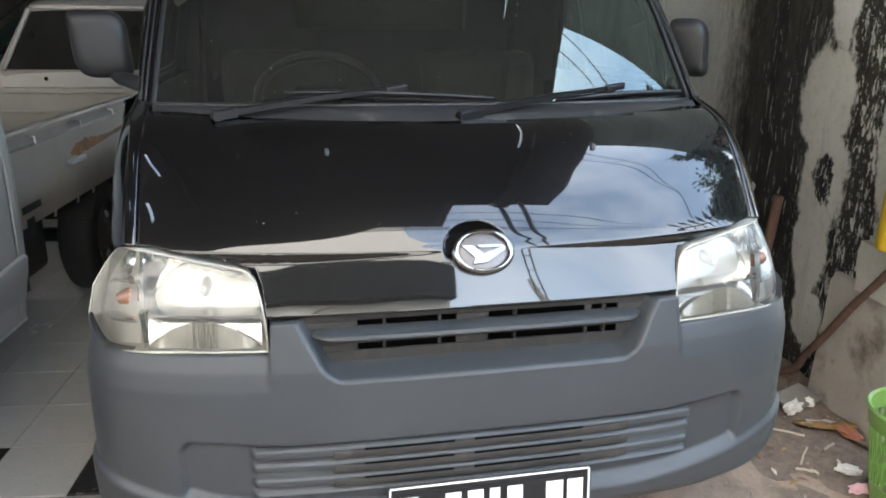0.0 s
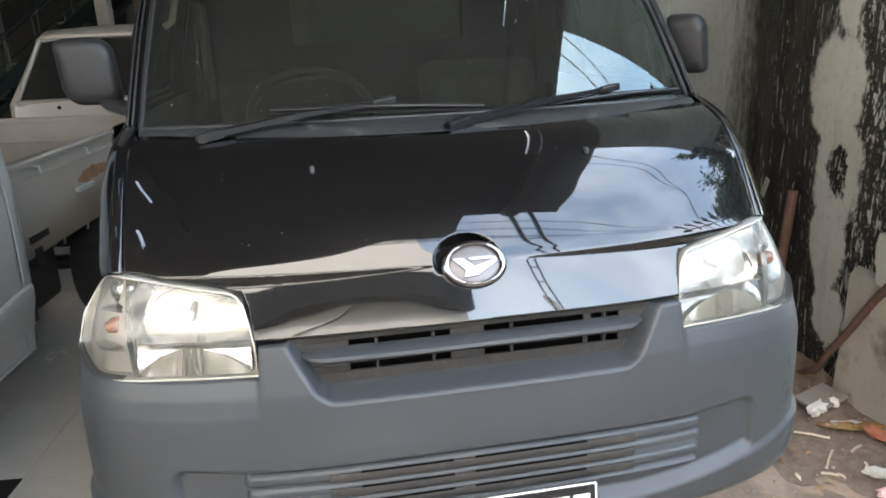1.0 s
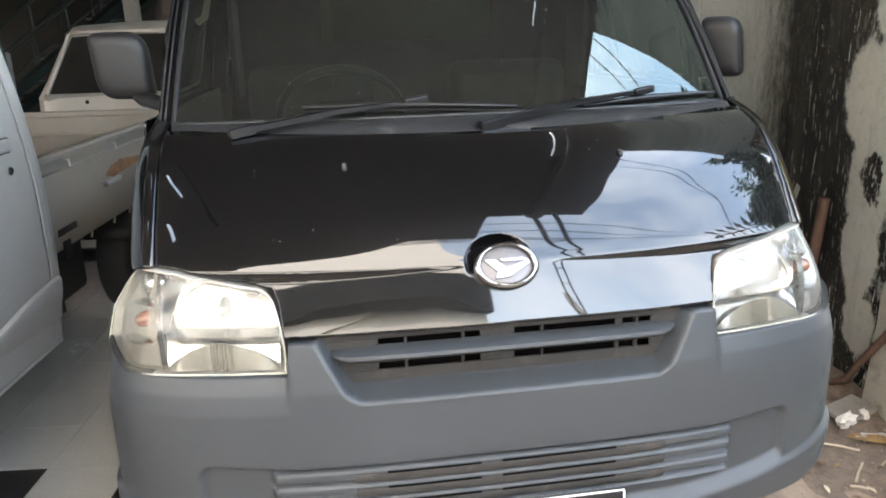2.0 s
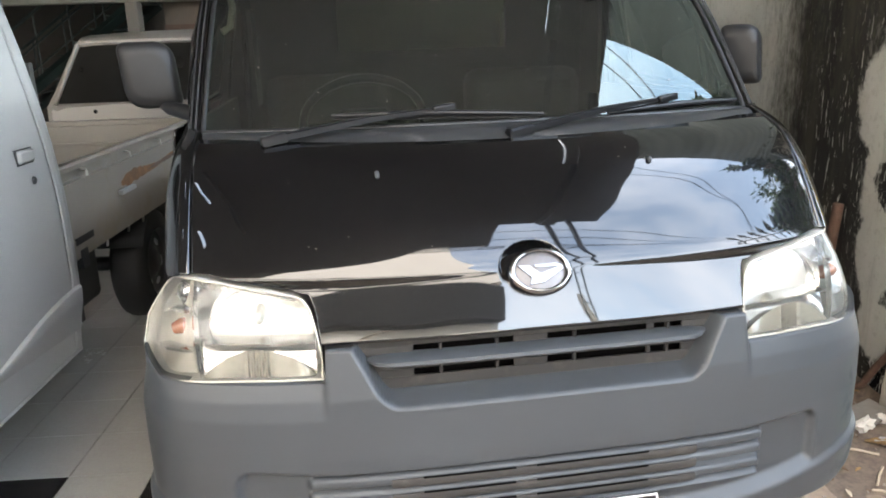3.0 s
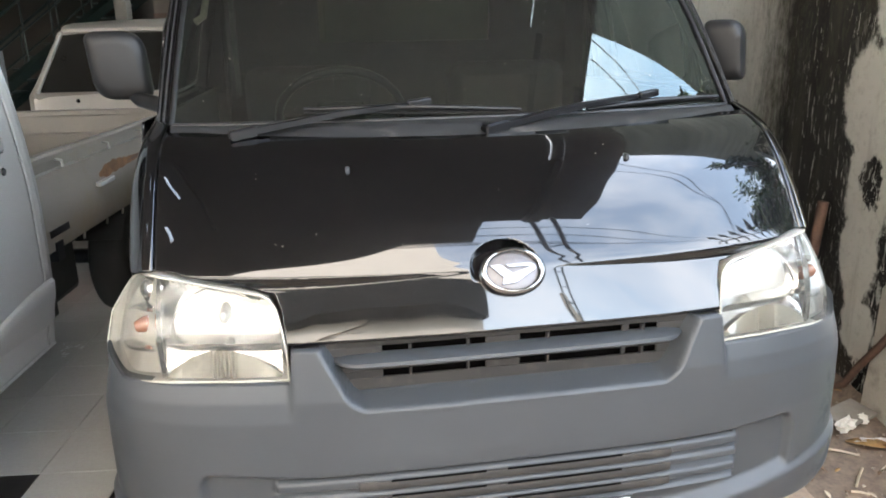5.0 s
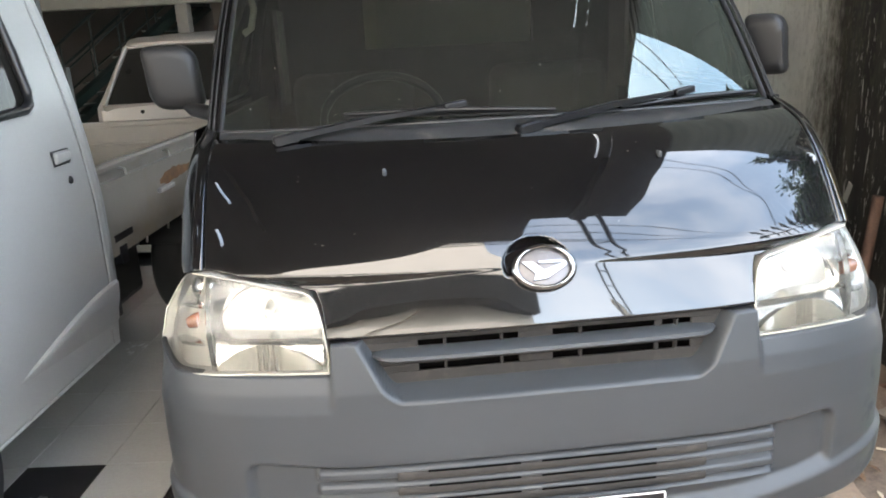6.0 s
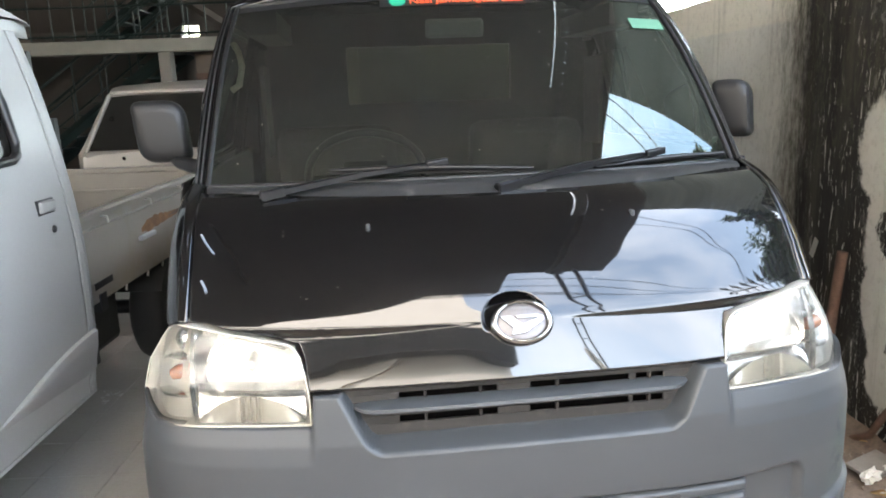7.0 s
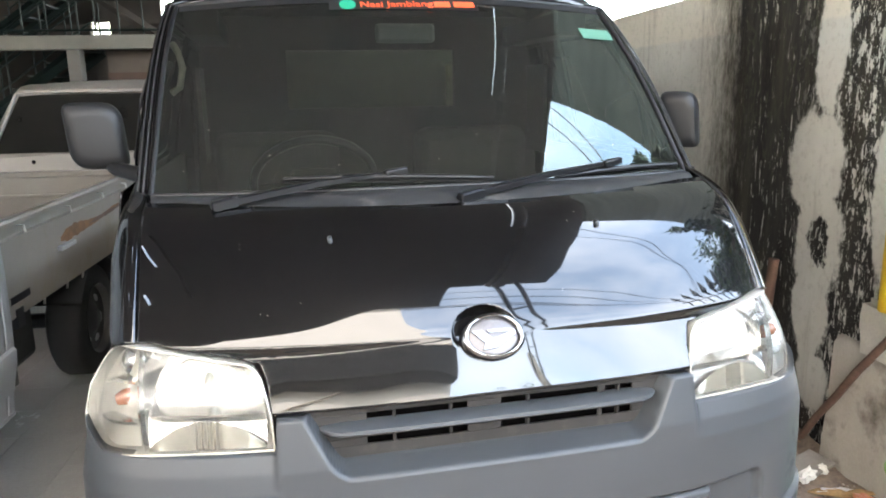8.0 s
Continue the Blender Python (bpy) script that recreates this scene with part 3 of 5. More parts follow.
    z = 1.166 + 0.524 * v - 0.030 * v * u * u
    bulge = 0.022 * math.sin(math.pi * v)
    return Vector((x, y - bulge * 0.7 - lift * 0.7, z + bulge * 0.7 + lift * 0.7))


_sz = np.linspace(0.20, 1.80, 801)
_sw = np.interp(_sz, [0.28, 0.36, 0.52, 0.60, 0.90, 1.10, 1.24, 1.45, 1.62, 1.72], [0.795, 0.800, 0.820, 0.828, 0.830, 0.812, 0.790, 0.750, 0.702, 0.67])
_ks = np.exp(-0.5 * (np.arange(-90, 91) * 0.002 / 0.05) ** 2)
_sw = np.convolve(np.pad(_sw, 90, "edge"), _ks / _ks.sum(), "valid")


def side_w(z):
    return float(np.interp(z, _sz, _sw))


def make_cab(truck, paint, glass_tint):
    screen = part("windscreen", sheet([[glass_point(u, v) for u in np.linspace(-1, 1, 41)] for v in np.linspace(0, 1, 21)]), WINDSCREEN, truck, "tinted windscreen glass with a sun strip", 80)
    screen.visible_shadow = False
    seal = [glass_point(u, 0, 0.002) for u in np.linspace(-1, 1, 30)] + [glass_point(1, v, 0.002) for v in np.linspace(0.04, 1, 20)] + [glass_point(u, 1, 0.002) for u in np.linspace(0.95, -0.95, 30)] + [glass_point(-1, v, 0.002) for v in np.linspace(1, 0.04, 20)]
    part("windscreen_seal", tube(seal + seal[:1], 0.0065, 8), TRIM, truck, "black rubber windscreen seal", 60)
    part("sun_strip", sheet([[glass_point(u, v, 0.002) for u in np.linspace(-0.985, 0.985, 30)] for v in np.linspace(0.955, 0.995, 3)]), TRIM, truck, "dark sun strip along the glass top", 80)
    for s in (-1, 1):
        rows = []
        for v in np.linspace(-0.03, 1.02, 24):
            g = glass_point(s, v)
            o = Vector((s * (abs(g.x) + 0.042 - 0.010 * v + 0.008 * math.sin(math.pi * min(1, max(0, v * 0.9)))), g.y + 0.050, g.z + 0.006))
            m1 = g.lerp(o, 0.38) + Vector((s * 0.004, -0.012, 0.004))
            m2 = g.lerp(o, 0.75) + Vector((s * 0.008, -0.014, 0.002))
            rows.append([g + Vector((0, 0.02, -0.01)), g + Vector((s * 0.006, -0.004, 0.002)), m1, m2, o, o + Vector((s * 0.006, 0.05, 0)), o + Vector((-s * 0.01, 0.10, 0))])
        part("pillar", sheet(rows, flip=s > 0), paint, truck, "", 60)
        for f in (0.30, 0.62):
            line = []
            for v in np.linspace(0.0, 1.0, 14):
                g = glass_point(s, v)
                o = Vector((s * (abs(g.x) + 0.042 - 0.010 * v + 0.008 * math.sin(math.pi * min(1, max(0, v * 0.9)))), g.y + 0.050, g.z + 0.006))
                line.append(g.lerp(o, f) + Vector((s * 0.006, -0.0165, 0.004)))
            part("pillar_trim", tube(line, 0.0022, 6), COWL, truck, "", 60)
    # roof
    rows = []
    for k, (y, z) in enumerate(((0.0, 0.0), (0.004, 0.030), (0.03, 0.075), (0.12, 0.125), (0.40, 0.150), (0.72, 0.12), (0.78, 0.07), (0.79, 0.0))):
        row = []
        for u in np.linspace(-1, 1, 25):
            g = glass_point(u, 1.0)
            yy = 1.752 if k == 7 else g.y + (1.745 - g.y) * y / 0.79
            zz = 1.655 + (g.z - 1.655) * (1 - y / 0.8) + z * (1 - 0.85 * abs(u) ** 6)
            xx = u * (0.672 + (0.035 if k else 0) * min(1, y * 12))
            row.append((xx, yy, zz))
        rows.append(row)
    part("roof", sheet(rows), paint, truck, "", 60, 0.004)
    # doors, quarter panels and sill on each side
    for s in (-1, 1):
        def panel(name, ys, zs, hole=None, label="", mat=paint):
            rows = [[(s * side_w(z), max(y, 0.0 if z < 1.17 else 0.585 + 1.03 * (z - 1.166)), z) for y in ys] for z in zs]
            bm = sheet(rows, flip=s < 0)
            if hole:
                def inside(c):
                    y, z = c.y, c.z
                    if not (hole[0] < y < hole[1] and hole[2] < z < hole[3]):
                        return False
                    a, b = y - (hole[1] - 0.05), (hole[2] + 0.05) - z
                    return not (a > 0 and b > 0 and math.hypot(a, b) > 0.05)
                gone = [f for f in bm.faces if inside(f.calc_center_median())]
                bmesh.ops.delete(bm, geom=gone, context="FACES")
            return part(name, bm, mat, truck, label, 40, 0.006)
        zs = list(np.linspace(0.345, 1.64, 78))
        ys = list(np.linspace(0.80, 1.608, 50))
        door = panel("door", ys, zs, (0.862, 1.412, 1.22, 1.605), "car door with a dark window")
        pane = part("window", sheet([[(s * (side_w(z) - 0.012), y, z) for y in (max(0.84, 0.625 + 1.03 * (z - 1.166)), 1.45)] for z in (1.19, 1.3, 1.4, 1.5, 1.61)], flip=s < 0), glass_tint, door, "dark tinted side window", 60)
        pane.visible_shadow = False
        frame_pts = [(0.868, 1.235), (0.878, 1.39), (1.075, 1.59), (1.414, 1.59), (1.412, 1.40), (1.410, 1.275), (1.396, 1.240), (1.362, 1.224), (1.20, 1.218), (0.89, 1.216)]
        part("window_seal", tube([(s * (side_w(z) + 0.001), y, z) for y, z in frame_pts + frame_pts[:1]], 0.015, 8), TRIM, door, "", 60)
        handle = boxes(((-0.046, -0.010, -0.020), (0.046, 0.014, 0.020)))
        handle.transform(Matrix.Translation((s * (side_w(1.06) + 0.004), 1.468, 1.064)) @ Matrix.Rotation(radians(90 * s), 4, "Z"))
        hd = part("door_handle", handle, paint, door, "painted pull handle", bevel=0.008)
        # dark box behind the handle that paints its thin shadow
        part("handle_recess", boxes(((min(s * 0.805, s * (side_w(1.06) + 0.0035)), 1.416, 1.038), (max(s * 0.805, s * (side_w(1.06) + 0.0035)), 1.518, 1.088))), TRIM, hd, "", bevel=0.002)
        part("key_lock", lathe([(0, 0.004), (0.011, 0.004), (0.013, 0)], 14, Matrix.Translation((s * (side_w(0.985) + 0.001), 1.488, 0.985)) @ Matrix.Rotation(radians(90 * s), 4, "Y")), TRIM, door)
        rows = [[(s * (side_w(1.612) - 0.004), y, 1.612), (s * (side_w(1.64) + 0.001), y, 1.646), (s * 0.690, y, 1.668), (s * 0.640, y, 1.680)] for y in np.linspace(1.03, 1.74, 10)]
        part("cant_rail", sheet(rows, flip=s > 0), paint, truck, "", 50, 0.006)
        panel("quarter_panel", [1.613, 1.625, 1.64, 1.652, 1.658], zs)
        panel("cowl_side", [0.60, 0.66, 0.72, 0.79], [z for z in zs if z < 1.17])
        part("sill_edge", tube([(s * (side_w(0.345) - 0.004), y, 0.345) for y in (0.82, 1.2, 1.5, 1.655)], 0.008, 8), paint, truck, "", 60)
        rows = []
        for y in np.linspace(1.02, 1.652, 30):
            t = (y - 1.02) / 0.632
            top = 0.478 + 0.105 * math.sin(t * math.pi / 2)
            low = 0.474 - 0.055 * t
            k = min(1.0, 3.5 * t)
            rows.append([(s * (side_w(z) + b * k + 0.001), y, z) for z, b in ((top + 0.002, -0.004), (top - 0.002, 0.009), (top - 0.008 * k, 0.013), (top + (low - top) * 0.35, 0.013), (top + (low - top) * 0.75, 0.005), (low, -0.001))])
        part("sill_flare", sheet(rows, flip=s > 0), paint, truck, "flared lower sill moulding", 50)
    # liner, firewall, rear wall with its window
    part("cab_floor", boxes(((-0.79, 0.42, 0.42), (0.79, 1.74, 0.50)), ((-0.77, 0.66, 0.50), (-0.755, 1.69, 1.18)), ((0.755, 0.66, 0.50), (0.77, 1.69, 1.18))), INTERIOR, truck)
    part("rear_wall", boxes(((-0.76, 1.715, 0.40), (0.76, 1.742, 1.34)), ((-0.66, 1.715, 1.57), (0.66, 1.742, 1.70)), ((-0.70, 1.715, 1.34), (-0.345, 1.742, 1.57)), ((0.345, 1.715, 1.34), (0.70, 1.742, 1.57))), INTERIOR, truck)
    for s in (-1, 1):
        rows = [[(s * (side_w(z) - 0.003), 1.652, z), (s * (side_w(z) - 0.010), 1.69, z), (s * 0.66, 1.738, z)] for z in np.linspace(0.42, 1.64, 16)]
        part("corner_panel", sheet(rows, flip=s < 0), paint, truck, "", 40, 0.006)
    rw = part("rear_window", sheet([[(-0.38, 1.744, 1.29), (0.43, 1.744, 1.29)], [(-0.38, 1.744, 1.59), (0.43, 1.744, 1.59)]]), REAR_GLASS, truck, "rear cab window")
    rw.visible_shadow = False
    for s in (-1, 1):
        part("roof_rail", boxes(((min(s * 0.56, s * 0.662), 1.10, 1.585), (max(s * 0.56, s * 0.662), 1.735, 1.66))), INTERIOR, truck)
        part("door_lining", boxes(((min(s * 0.66, s * 0.675), 1.49, 1.15), (max(s * 0.66, s * 0.675), 1.69, 1.50))), INTERIOR, truck)
    dash = []
    for x in np.linspace(-0.70, 0.70, 20):
        b = 0.06 * (x / 0.7) ** 2
        dash.append([(x, 0.50 + b, 1.12), (x, 0.62 + b, 1.145), (x, 0.78, 1.13), (x, 0.85, 1.07), (x, 0.84, 0.80)])
    part("dashboard", sheet(dash, flip=True), INTERIOR, truck, "", 50)
    for x in (-0.40, 0.36):
        seat = part("seat", boxes(((x - 0.24, 0.98, 0.66), (x + 0.24, 1.48, 0.82))), SEAT, truck, "dark cloth seat", bevel=0.05)
        part("seat_back", boxes(((x - 0.23, 1.46, 0.80), (x + 0.23, 1.60, 1.26))), SEAT, seat, "", bevel=0.05)
    tilt = Matrix.Translation((-0.300, 0.93, 1.130)) @ Matrix.Rotation(radians(-50), 4, "X")
    wheel = part("steering_wheel", tube([tilt @ Vector((0.185 * math.cos(a), 0.185 * math.sin(a), 0)) for a in np.linspace(0, math.tau, 40)], 0.013, 8), surf("wheel_rim", (0.03, 0.029, 0.027), 0.4), truck, "grey plastic steering wheel", 60)
    bm = bmesh.new()
    box(bm, (-0.17, -0.02, -0.03), (0.17, 0.03, -0.005), tilt)
    box(bm, (-0.07, -0.06, -0.04), (0.07, 0.06, 0.01), tilt)
    part("wheel_hub", bm, INTERIOR, wheel, "", bevel=0.01)
    part("rear_view_mirror", boxes(((-0.085, 0.995, 1.553), (0.105, 1.02, 1.612))), surf("mirror_back", (0.16, 0.17, 0.16), 0.4), truck, "", bevel=0.012)
    part("grab_handle", tube([(-0.688, 0.99, 1.552), (-0.672, 0.975, 1.525), (-0.660, 0.94, 1.48), (-0.668, 0.90, 1.425), (-0.690, 0.89, 1.41)], 0.010, 8), CREAM, truck, "cream grab handle on the pillar", 60)


def make_wipers(truck):
    rows = []
    for u in np.linspace(-1, 1, 40):
        g = glass_point(u, 0.0)
        ax = abs(u) * 0.735
        h = hood_point(u * 0.735, bow(ax), hood_high(ax))
        rows.append([Vector(h) + Vector((0, 0.004, -0.012)), Vector(h) + Vector((0, 0.012, -0.004)), Vector(h).lerp(g, 0.5) + Vector((0, 0, 0.004)), g + Vector((0, -0.004, 0.002)), g + Vector((0, 0.02, -0.01))])
    part("cowl", sheet(rows, flip=True), COWL, truck, "dull black plastic cowl below the glass", 40)
    for piv, joint, a, b in (((-0.552, 0.366, 1.154), (-0.125, 0.462, 1.201), (-0.402, 0.466, 1.199), (0.124, 0.434, 1.184)),
                             ((0.026, 0.350, 1.147), (0.474, 0.487, 1.200), (0.300, 0.452, 1.176), (0.692, 0.518, 1.190))):
        piv, joint, a, b = Vector(piv), Vector(joint), Vector(a), Vector(b)
        d = (joint - piv).normalized()
        side = d.cross(Vector((0, 0, 1))).normalized()
        up = side.cross(d)
        rows = []
        for t, w, h in ((-0.035, 0.013, 0.006), (-0.025, 0.0155, 0.011), (0.09, 0.0155, 0.012), (0.105, 0.014, 0.008), (0.55, 0.011, 0.007), (0.93, 0.008, 0.005), (1.0, 0.006, 0.004)):
            c = piv.lerp(joint, t) + up * (0.004 + 0.008 * math.sin(math.pi * min(1, max(0, t))))
            rows.append([c + side * w - up * h, c + side * w + up * h * 0.6, c + side * (w - 0.004) + up * h, c - side * (w - 0.004) + up * h, c - side * w + up * h * 0.6, c - side * w - up * h])
        bm = sheet(rows, close=True)
        bm.faces.new([bm.verts.new(p) for p in rows[0]])
        arm = part("wiper_arm", bm, WIPER, truck, "black wiper arm", 25)
        part("arm_pivot", lathe([(0.013, -0.02), (0.012, 0.006), (0.008, 0.009), (0, 0.010)], 18, Matrix.Translation(piv)), TRIM, arm)
        part("wiper_blade", tube([a, a.lerp(b, 0.25) + Vector((0, -0.004, 0.004)), a.lerp(b, 0.5) + Vector((0, -0.006, 0.006)), a.lerp(b, 0.75) + Vector((0, -0.004, 0.004)), b], [0.005, 0.007, 0.008, 0.007, 0.005], 6), WIPER, arm, "", 60)
        part("blade_rubber", tube([a + Vector((0, 0.008, -0.008)), b + Vector((0, 0.008, -0.008))], 0.004, 6), RUBBER, arm)
        clip = bmesh.new()
        box(clip, (-0.03, -0.009, -0.009), (0.03, 0.009, 0.009), Matrix.Translation(joint + Vector((0, -0.01, 0.006))) @ d.to_track_quat("X", "Z").to_matrix().to_4x4())
        part("blade_clip", clip, WIPER, arm, "", bevel=0.004)
    for s in (-1, 1):
        h = Vector(hood_point(s * 0.325, bow(0.325), 1.088))
        part("washer_nozzle", boxes(((h.x - 0.005, h.y - 0.009, h.z - 0.006), (h.x + 0.005, h.y + 0.014, h.z + 0.009))), GREY_PLASTIC, truck, "small grey washer nozzle", bevel=0.004)


def make_mirror(truck, s, cx, turn, half):
    bm = bmesh.new()
    rows = []
    for t, k in ((-0.035, 0.60), (-0.032, 0.85), (-0.018, 0.97), (0.01, 1.0), (0.045, 0.98), (0.05, 0.9)):
        ring = []
        for a in range(36):
            th = a * math.tau / 36
            c, d = math.cos(th), math.sin(th)
            e = 0.42
            ring.append((half * k * math.copysign(abs(c) ** e, c) - 0.017 * d, t, 0.088 * k * math.copysign(abs(d) ** e, d)))
        rows.append(ring)
    bm = sheet(rows, close=True)
    bm.verts.ensure_lookup_table()
    for row, rev in ((rows[0], True), (rows[-1], False)):
        vs = [min(bm.verts, key=lambda v: (v.co - Vector(p)).length) for p in row]
        bm.faces.new(vs[::-1] if rev else vs)
    bmesh.ops.recalc_face_normals(bm, faces=bm.faces)
    bm.transform(Matrix.Translation((s * cx, 0.75, 1.302)) @ Matrix.Rotation(radians(turn), 4, "Z"))
    mir = part("wing_mirror", bm, MIRROR_PLASTIC, truck, "grey plastic wing mirror", 50)
    part("mirror_arm", tube([(s * (cx - 0.02), 0.75, 1.235), (s * (cx - 0.045), 0.73, 1.215), (s * 0.755, 0.68, 1.20)], [0.018, 0.019, 0.022], 10), TRIM, mir, "", 60)


def make_wheel(truck, x, y):
    s = 1 if x > 0 else -1
    at = Matrix.Translation((x, y, 0.285)) @ Matrix.Rotation(radians(90 * s), 4, "Y")
    w = part("wheel", lathe([(0.175, -0.08), (0.25, -0.085), (0.275, -0.07), (0.285, -0.05), (0.285, 0.05), (0.275, 0.07), (0.25, 0.085), (0.18, 0.08)], 40, at), RUBBER, truck, "black rubber tyre on a steel rim", 40)
    rim = part("rim", lathe([(0.18, 0.085), (0.172, 0.075), (0.165, 0.05), (0.11, 0.040), (0.075, 0.05), (0.05, 0.07), (0.0, 0.072)], 40, at), DARK_RIM, w, "dark steel rim", 40)
    for k in range(6):
        a = k * math.tau / 6 + 0.3
        part("rim_slot", lathe([(0.0, 0.006), (0.017, 0.005), (0.020, 0.0)], 14, at @ Matrix.Translation((0.120 * math.cos(a), 0.120 * math.sin(a), 0.044)) @ Matrix.Rotation(a, 4, "Z") @ Matrix.Diagonal((0.8, 1.5, 1, 1))), RIM, rim, "pale oval slot")


def make_bed(truck, paint, rear=3.90, narrow=0.0):
    bed = part("bed_floor", boxes(((-0.735, 1.83, 0.615), (0.735, rear - 0.03, 0.66))), paint, truck, "white steel load bed")
    part("bed_frame", boxes(((-0.42, 1.2, 0.42), (-0.34, rear - 0.1, 0.55)), ((0.34, 1.2, 0.42), (0.42, rear - 0.1, 0.55)), ((-0.70, 2.0, 0.54), (0.70, 2.06, 0.615)), ((-0.70, 3.2, 0.54), (0.70, 3.26, 0.615))), TRIM, truck)
    # made-up dark box that stands for the deep shade under the bed
    part("fuel_tank", boxes(((-0.50, 1.90, 0.24), (0.50, 2.60, 0.56))), INTERIOR, truck, "dark box added for the shade under the load bed", bevel=0.03)
    part("headboard", boxes(((-0.735, 1.83, 0.66), (0.735, 1.86, 0.985))), paint, bed, bevel=0.006)
    for s in (-1, 1):
        prof = [(0.735, 0.585), (0.742, 0.585), (0.746, 0.66), (0.742, 0.675), (0.744, 0.882), (0.720, 0.886), (0.720, 0.926), (0.752, 0.930), (0.754, 0.948), (0.747, 0.958), (0.712, 0.958), (0.705, 0.945), (0.708, 0.665)]
        rows = [[(s * x, y, z) for x, z in prof] for y in np.linspace(1.85, rear - 0.02, 12)]
        gate = part("side_gate", sheet(rows, flip=s < 0), paint, bed, "white drop side with a rust streak" if s > 0 else "", 35)
        for y in (1.853, rear - 0.022):
            bm = bmesh.new()
            bm.faces.new([bm.verts.new((s * x, y, z)) for x, z in prof])
            part("gate_end", bm, paint, gate)
        for y in (2.15, 2.64, 3.09, 3.50):
            part("rope_hook", tube([(s * 0.716, y, 0.922), (s * 0.752, y, 0.916), (s * 0.754, y, 0.890)], 0.0055, 6), CREAM_PIN, gate, "pale rope pin", 60)
        for y in (2.32, 2.58, 2.78):
            part("under_hook", tube([(s * 0.715, y, 0.60), (s * 0.72, y, 0.57), (s * 0.715, y, 0.548)], 0.0055, 6), CREAM_PIN, gate, "", 60)
        # dark box laid on the gate for the shade inside a recessed slot
        part("drain_slot", boxes(((min(s * 0.7425, s * 0.7465), 1.97, 0.640), (max(s * 0.7425, s * 0.7465), 2.14, 0.668))), TRIM, gate)
        part("latch", boxes(((min(s * 0.742, s * 0.765), 2.46, 0.745), (max(s * 0.742, s * 0.768), 2.63, 0.766))), RIM, gate, "", bevel=0.004)
    part("tailgate", boxes(((-0.735, rear - 0.03, 0.605), (0.735, rear, 0.958)), ((-0.735, rear - 0.045, 0.925), (0.735, rear + 0.01, 0.958)), ((-0.735, rear - 0.04, 0.80), (0.735, rear - 0.02, 0.82))), paint, bed, "", bevel=0.004)
    for x in (-0.745, 0.715):
        part("bed_post", boxes(((x, 1.80, 0.45), (x + 0.03, 1.85, 1.0))), paint, bed, "", bevel=0.005)
    for o in (bed, *bed.children_recursive):
        for v in o.data.vertices:
            v.co.x *= 1 - narrow


def pickup(at, label, paint, bed_paint, bumper_mat, rear=3.90, mirrors=(0.872, 0.834), narrow=0.0, axle=2.78, glass=None):
    truck = thing("pickup_truck", at, label, "pickup truck")
    make_bumper(truck, bumper_mat)
    make_grille(truck)
    make_hood(truck, paint)
    for s in (-1, 1):
        make_lamp(truck, s)
    make_badge(truck)
    make_cab(truck, paint, glass or SIDE_GLASS)
    make_wipers(truck)
    make_mirror(truck, -1, mirrors[0], 8, 0.072)
    make_mirror(truck, 1, mirrors[1], -38, 0.056)
    make_bed(truck, bed_paint, rear, narrow)
    for x in (-0.70, 0.70):
        make_wheel(truck, x * (1 - 0.9 * narrow), 0.72)
        make_wheel(truck, x * (1 - 2.7 * narrow), axle)
        # mudguards, axle and spare wheel are added to darken the floor below
        wx = x * (1 - 2.7 * narrow)
        arch = [[(wx + dx, axle + 0.34 * math.cos(a), 0.285 + 0.32 * math.sin(a)) for dx in (-0.11, 0.11)] for a in np.linspace(radians(-28), radians(150), 18)]
        part("mudguard", sheet(arch, flip=True), RUBBER, truck, "black rubber mudguard added to darken the floor behind it", 50, 0.006)
    part("rear_axle", tube([(-0.62, axle, 0.285), (-0.14, axle, 0.285), (-0.10, axle, 0.285), (0.10, axle, 0.285), (0.14, axle, 0.285), (0.62, axle, 0.285)], [0.04, 0.04, 0.12, 0.12, 0.04, 0.04], 12), TRIM, truck, "", 40)
    part("spare_wheel", lathe([(0.0, -0.07), (0.20, -0.08), (0.27, -0.05), (0.285, 0.0), (0.27, 0.05), (0.20, 0.08), (0.0, 0.07)], 28, Matrix.Translation((0, axle + 0.52, 0.40))), RUBBER, truck, "spare wheel added under the load bed to shade the floor", 40)
    return truck


black_truck = pickup(pose(0.017, 0.042, 0, 0, 0, 6.0), "black pickup truck with a grey plastic bumper, parked nose out", BLACK_PAINT, BLACK_PAINT, GREY_PLASTIC, glass=CABIN_GLASS)
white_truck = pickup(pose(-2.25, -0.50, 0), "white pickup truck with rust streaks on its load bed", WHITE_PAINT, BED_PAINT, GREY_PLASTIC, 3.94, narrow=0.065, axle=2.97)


# ---------------------------------------------------------------- black truck's own marks
def bars(parent, name, m, rects, mat, lift=0.0015):
    """Flat raised bars: x0, y0, x1, y1 in the plane of m."""
    for x0, y0, x1, y1 in rects:
        bm = boxes(((x0, y0, 0.0), (x1, y1, lift)))
        bm.transform(m)
        part(name, bm, mat, parent)


plate_at = Matrix.Translation((0.006, -0.078, 0.345)) @ Matrix.Rotation(radians(84), 4, "X")
plate = part("number_plate", boxes(((-0.232, -0.075, -0.004), (0.232, 0.075, 0.0))), BLACK_PLATE, black_truck, "black number plate with a white border", bevel=0.006)
plate.data.transform(plate_at)
bars(plate, "plate_border", plate_at, [(-0.226, 0.0655, 0.226, 0.0695), (-0.226, -0.0695, 0.226, -0.0655), (-0.228, -0.065, -0.224, 0.065), (0.224, -0.065, 0.228, 0.065)], WHITE_PRINT)
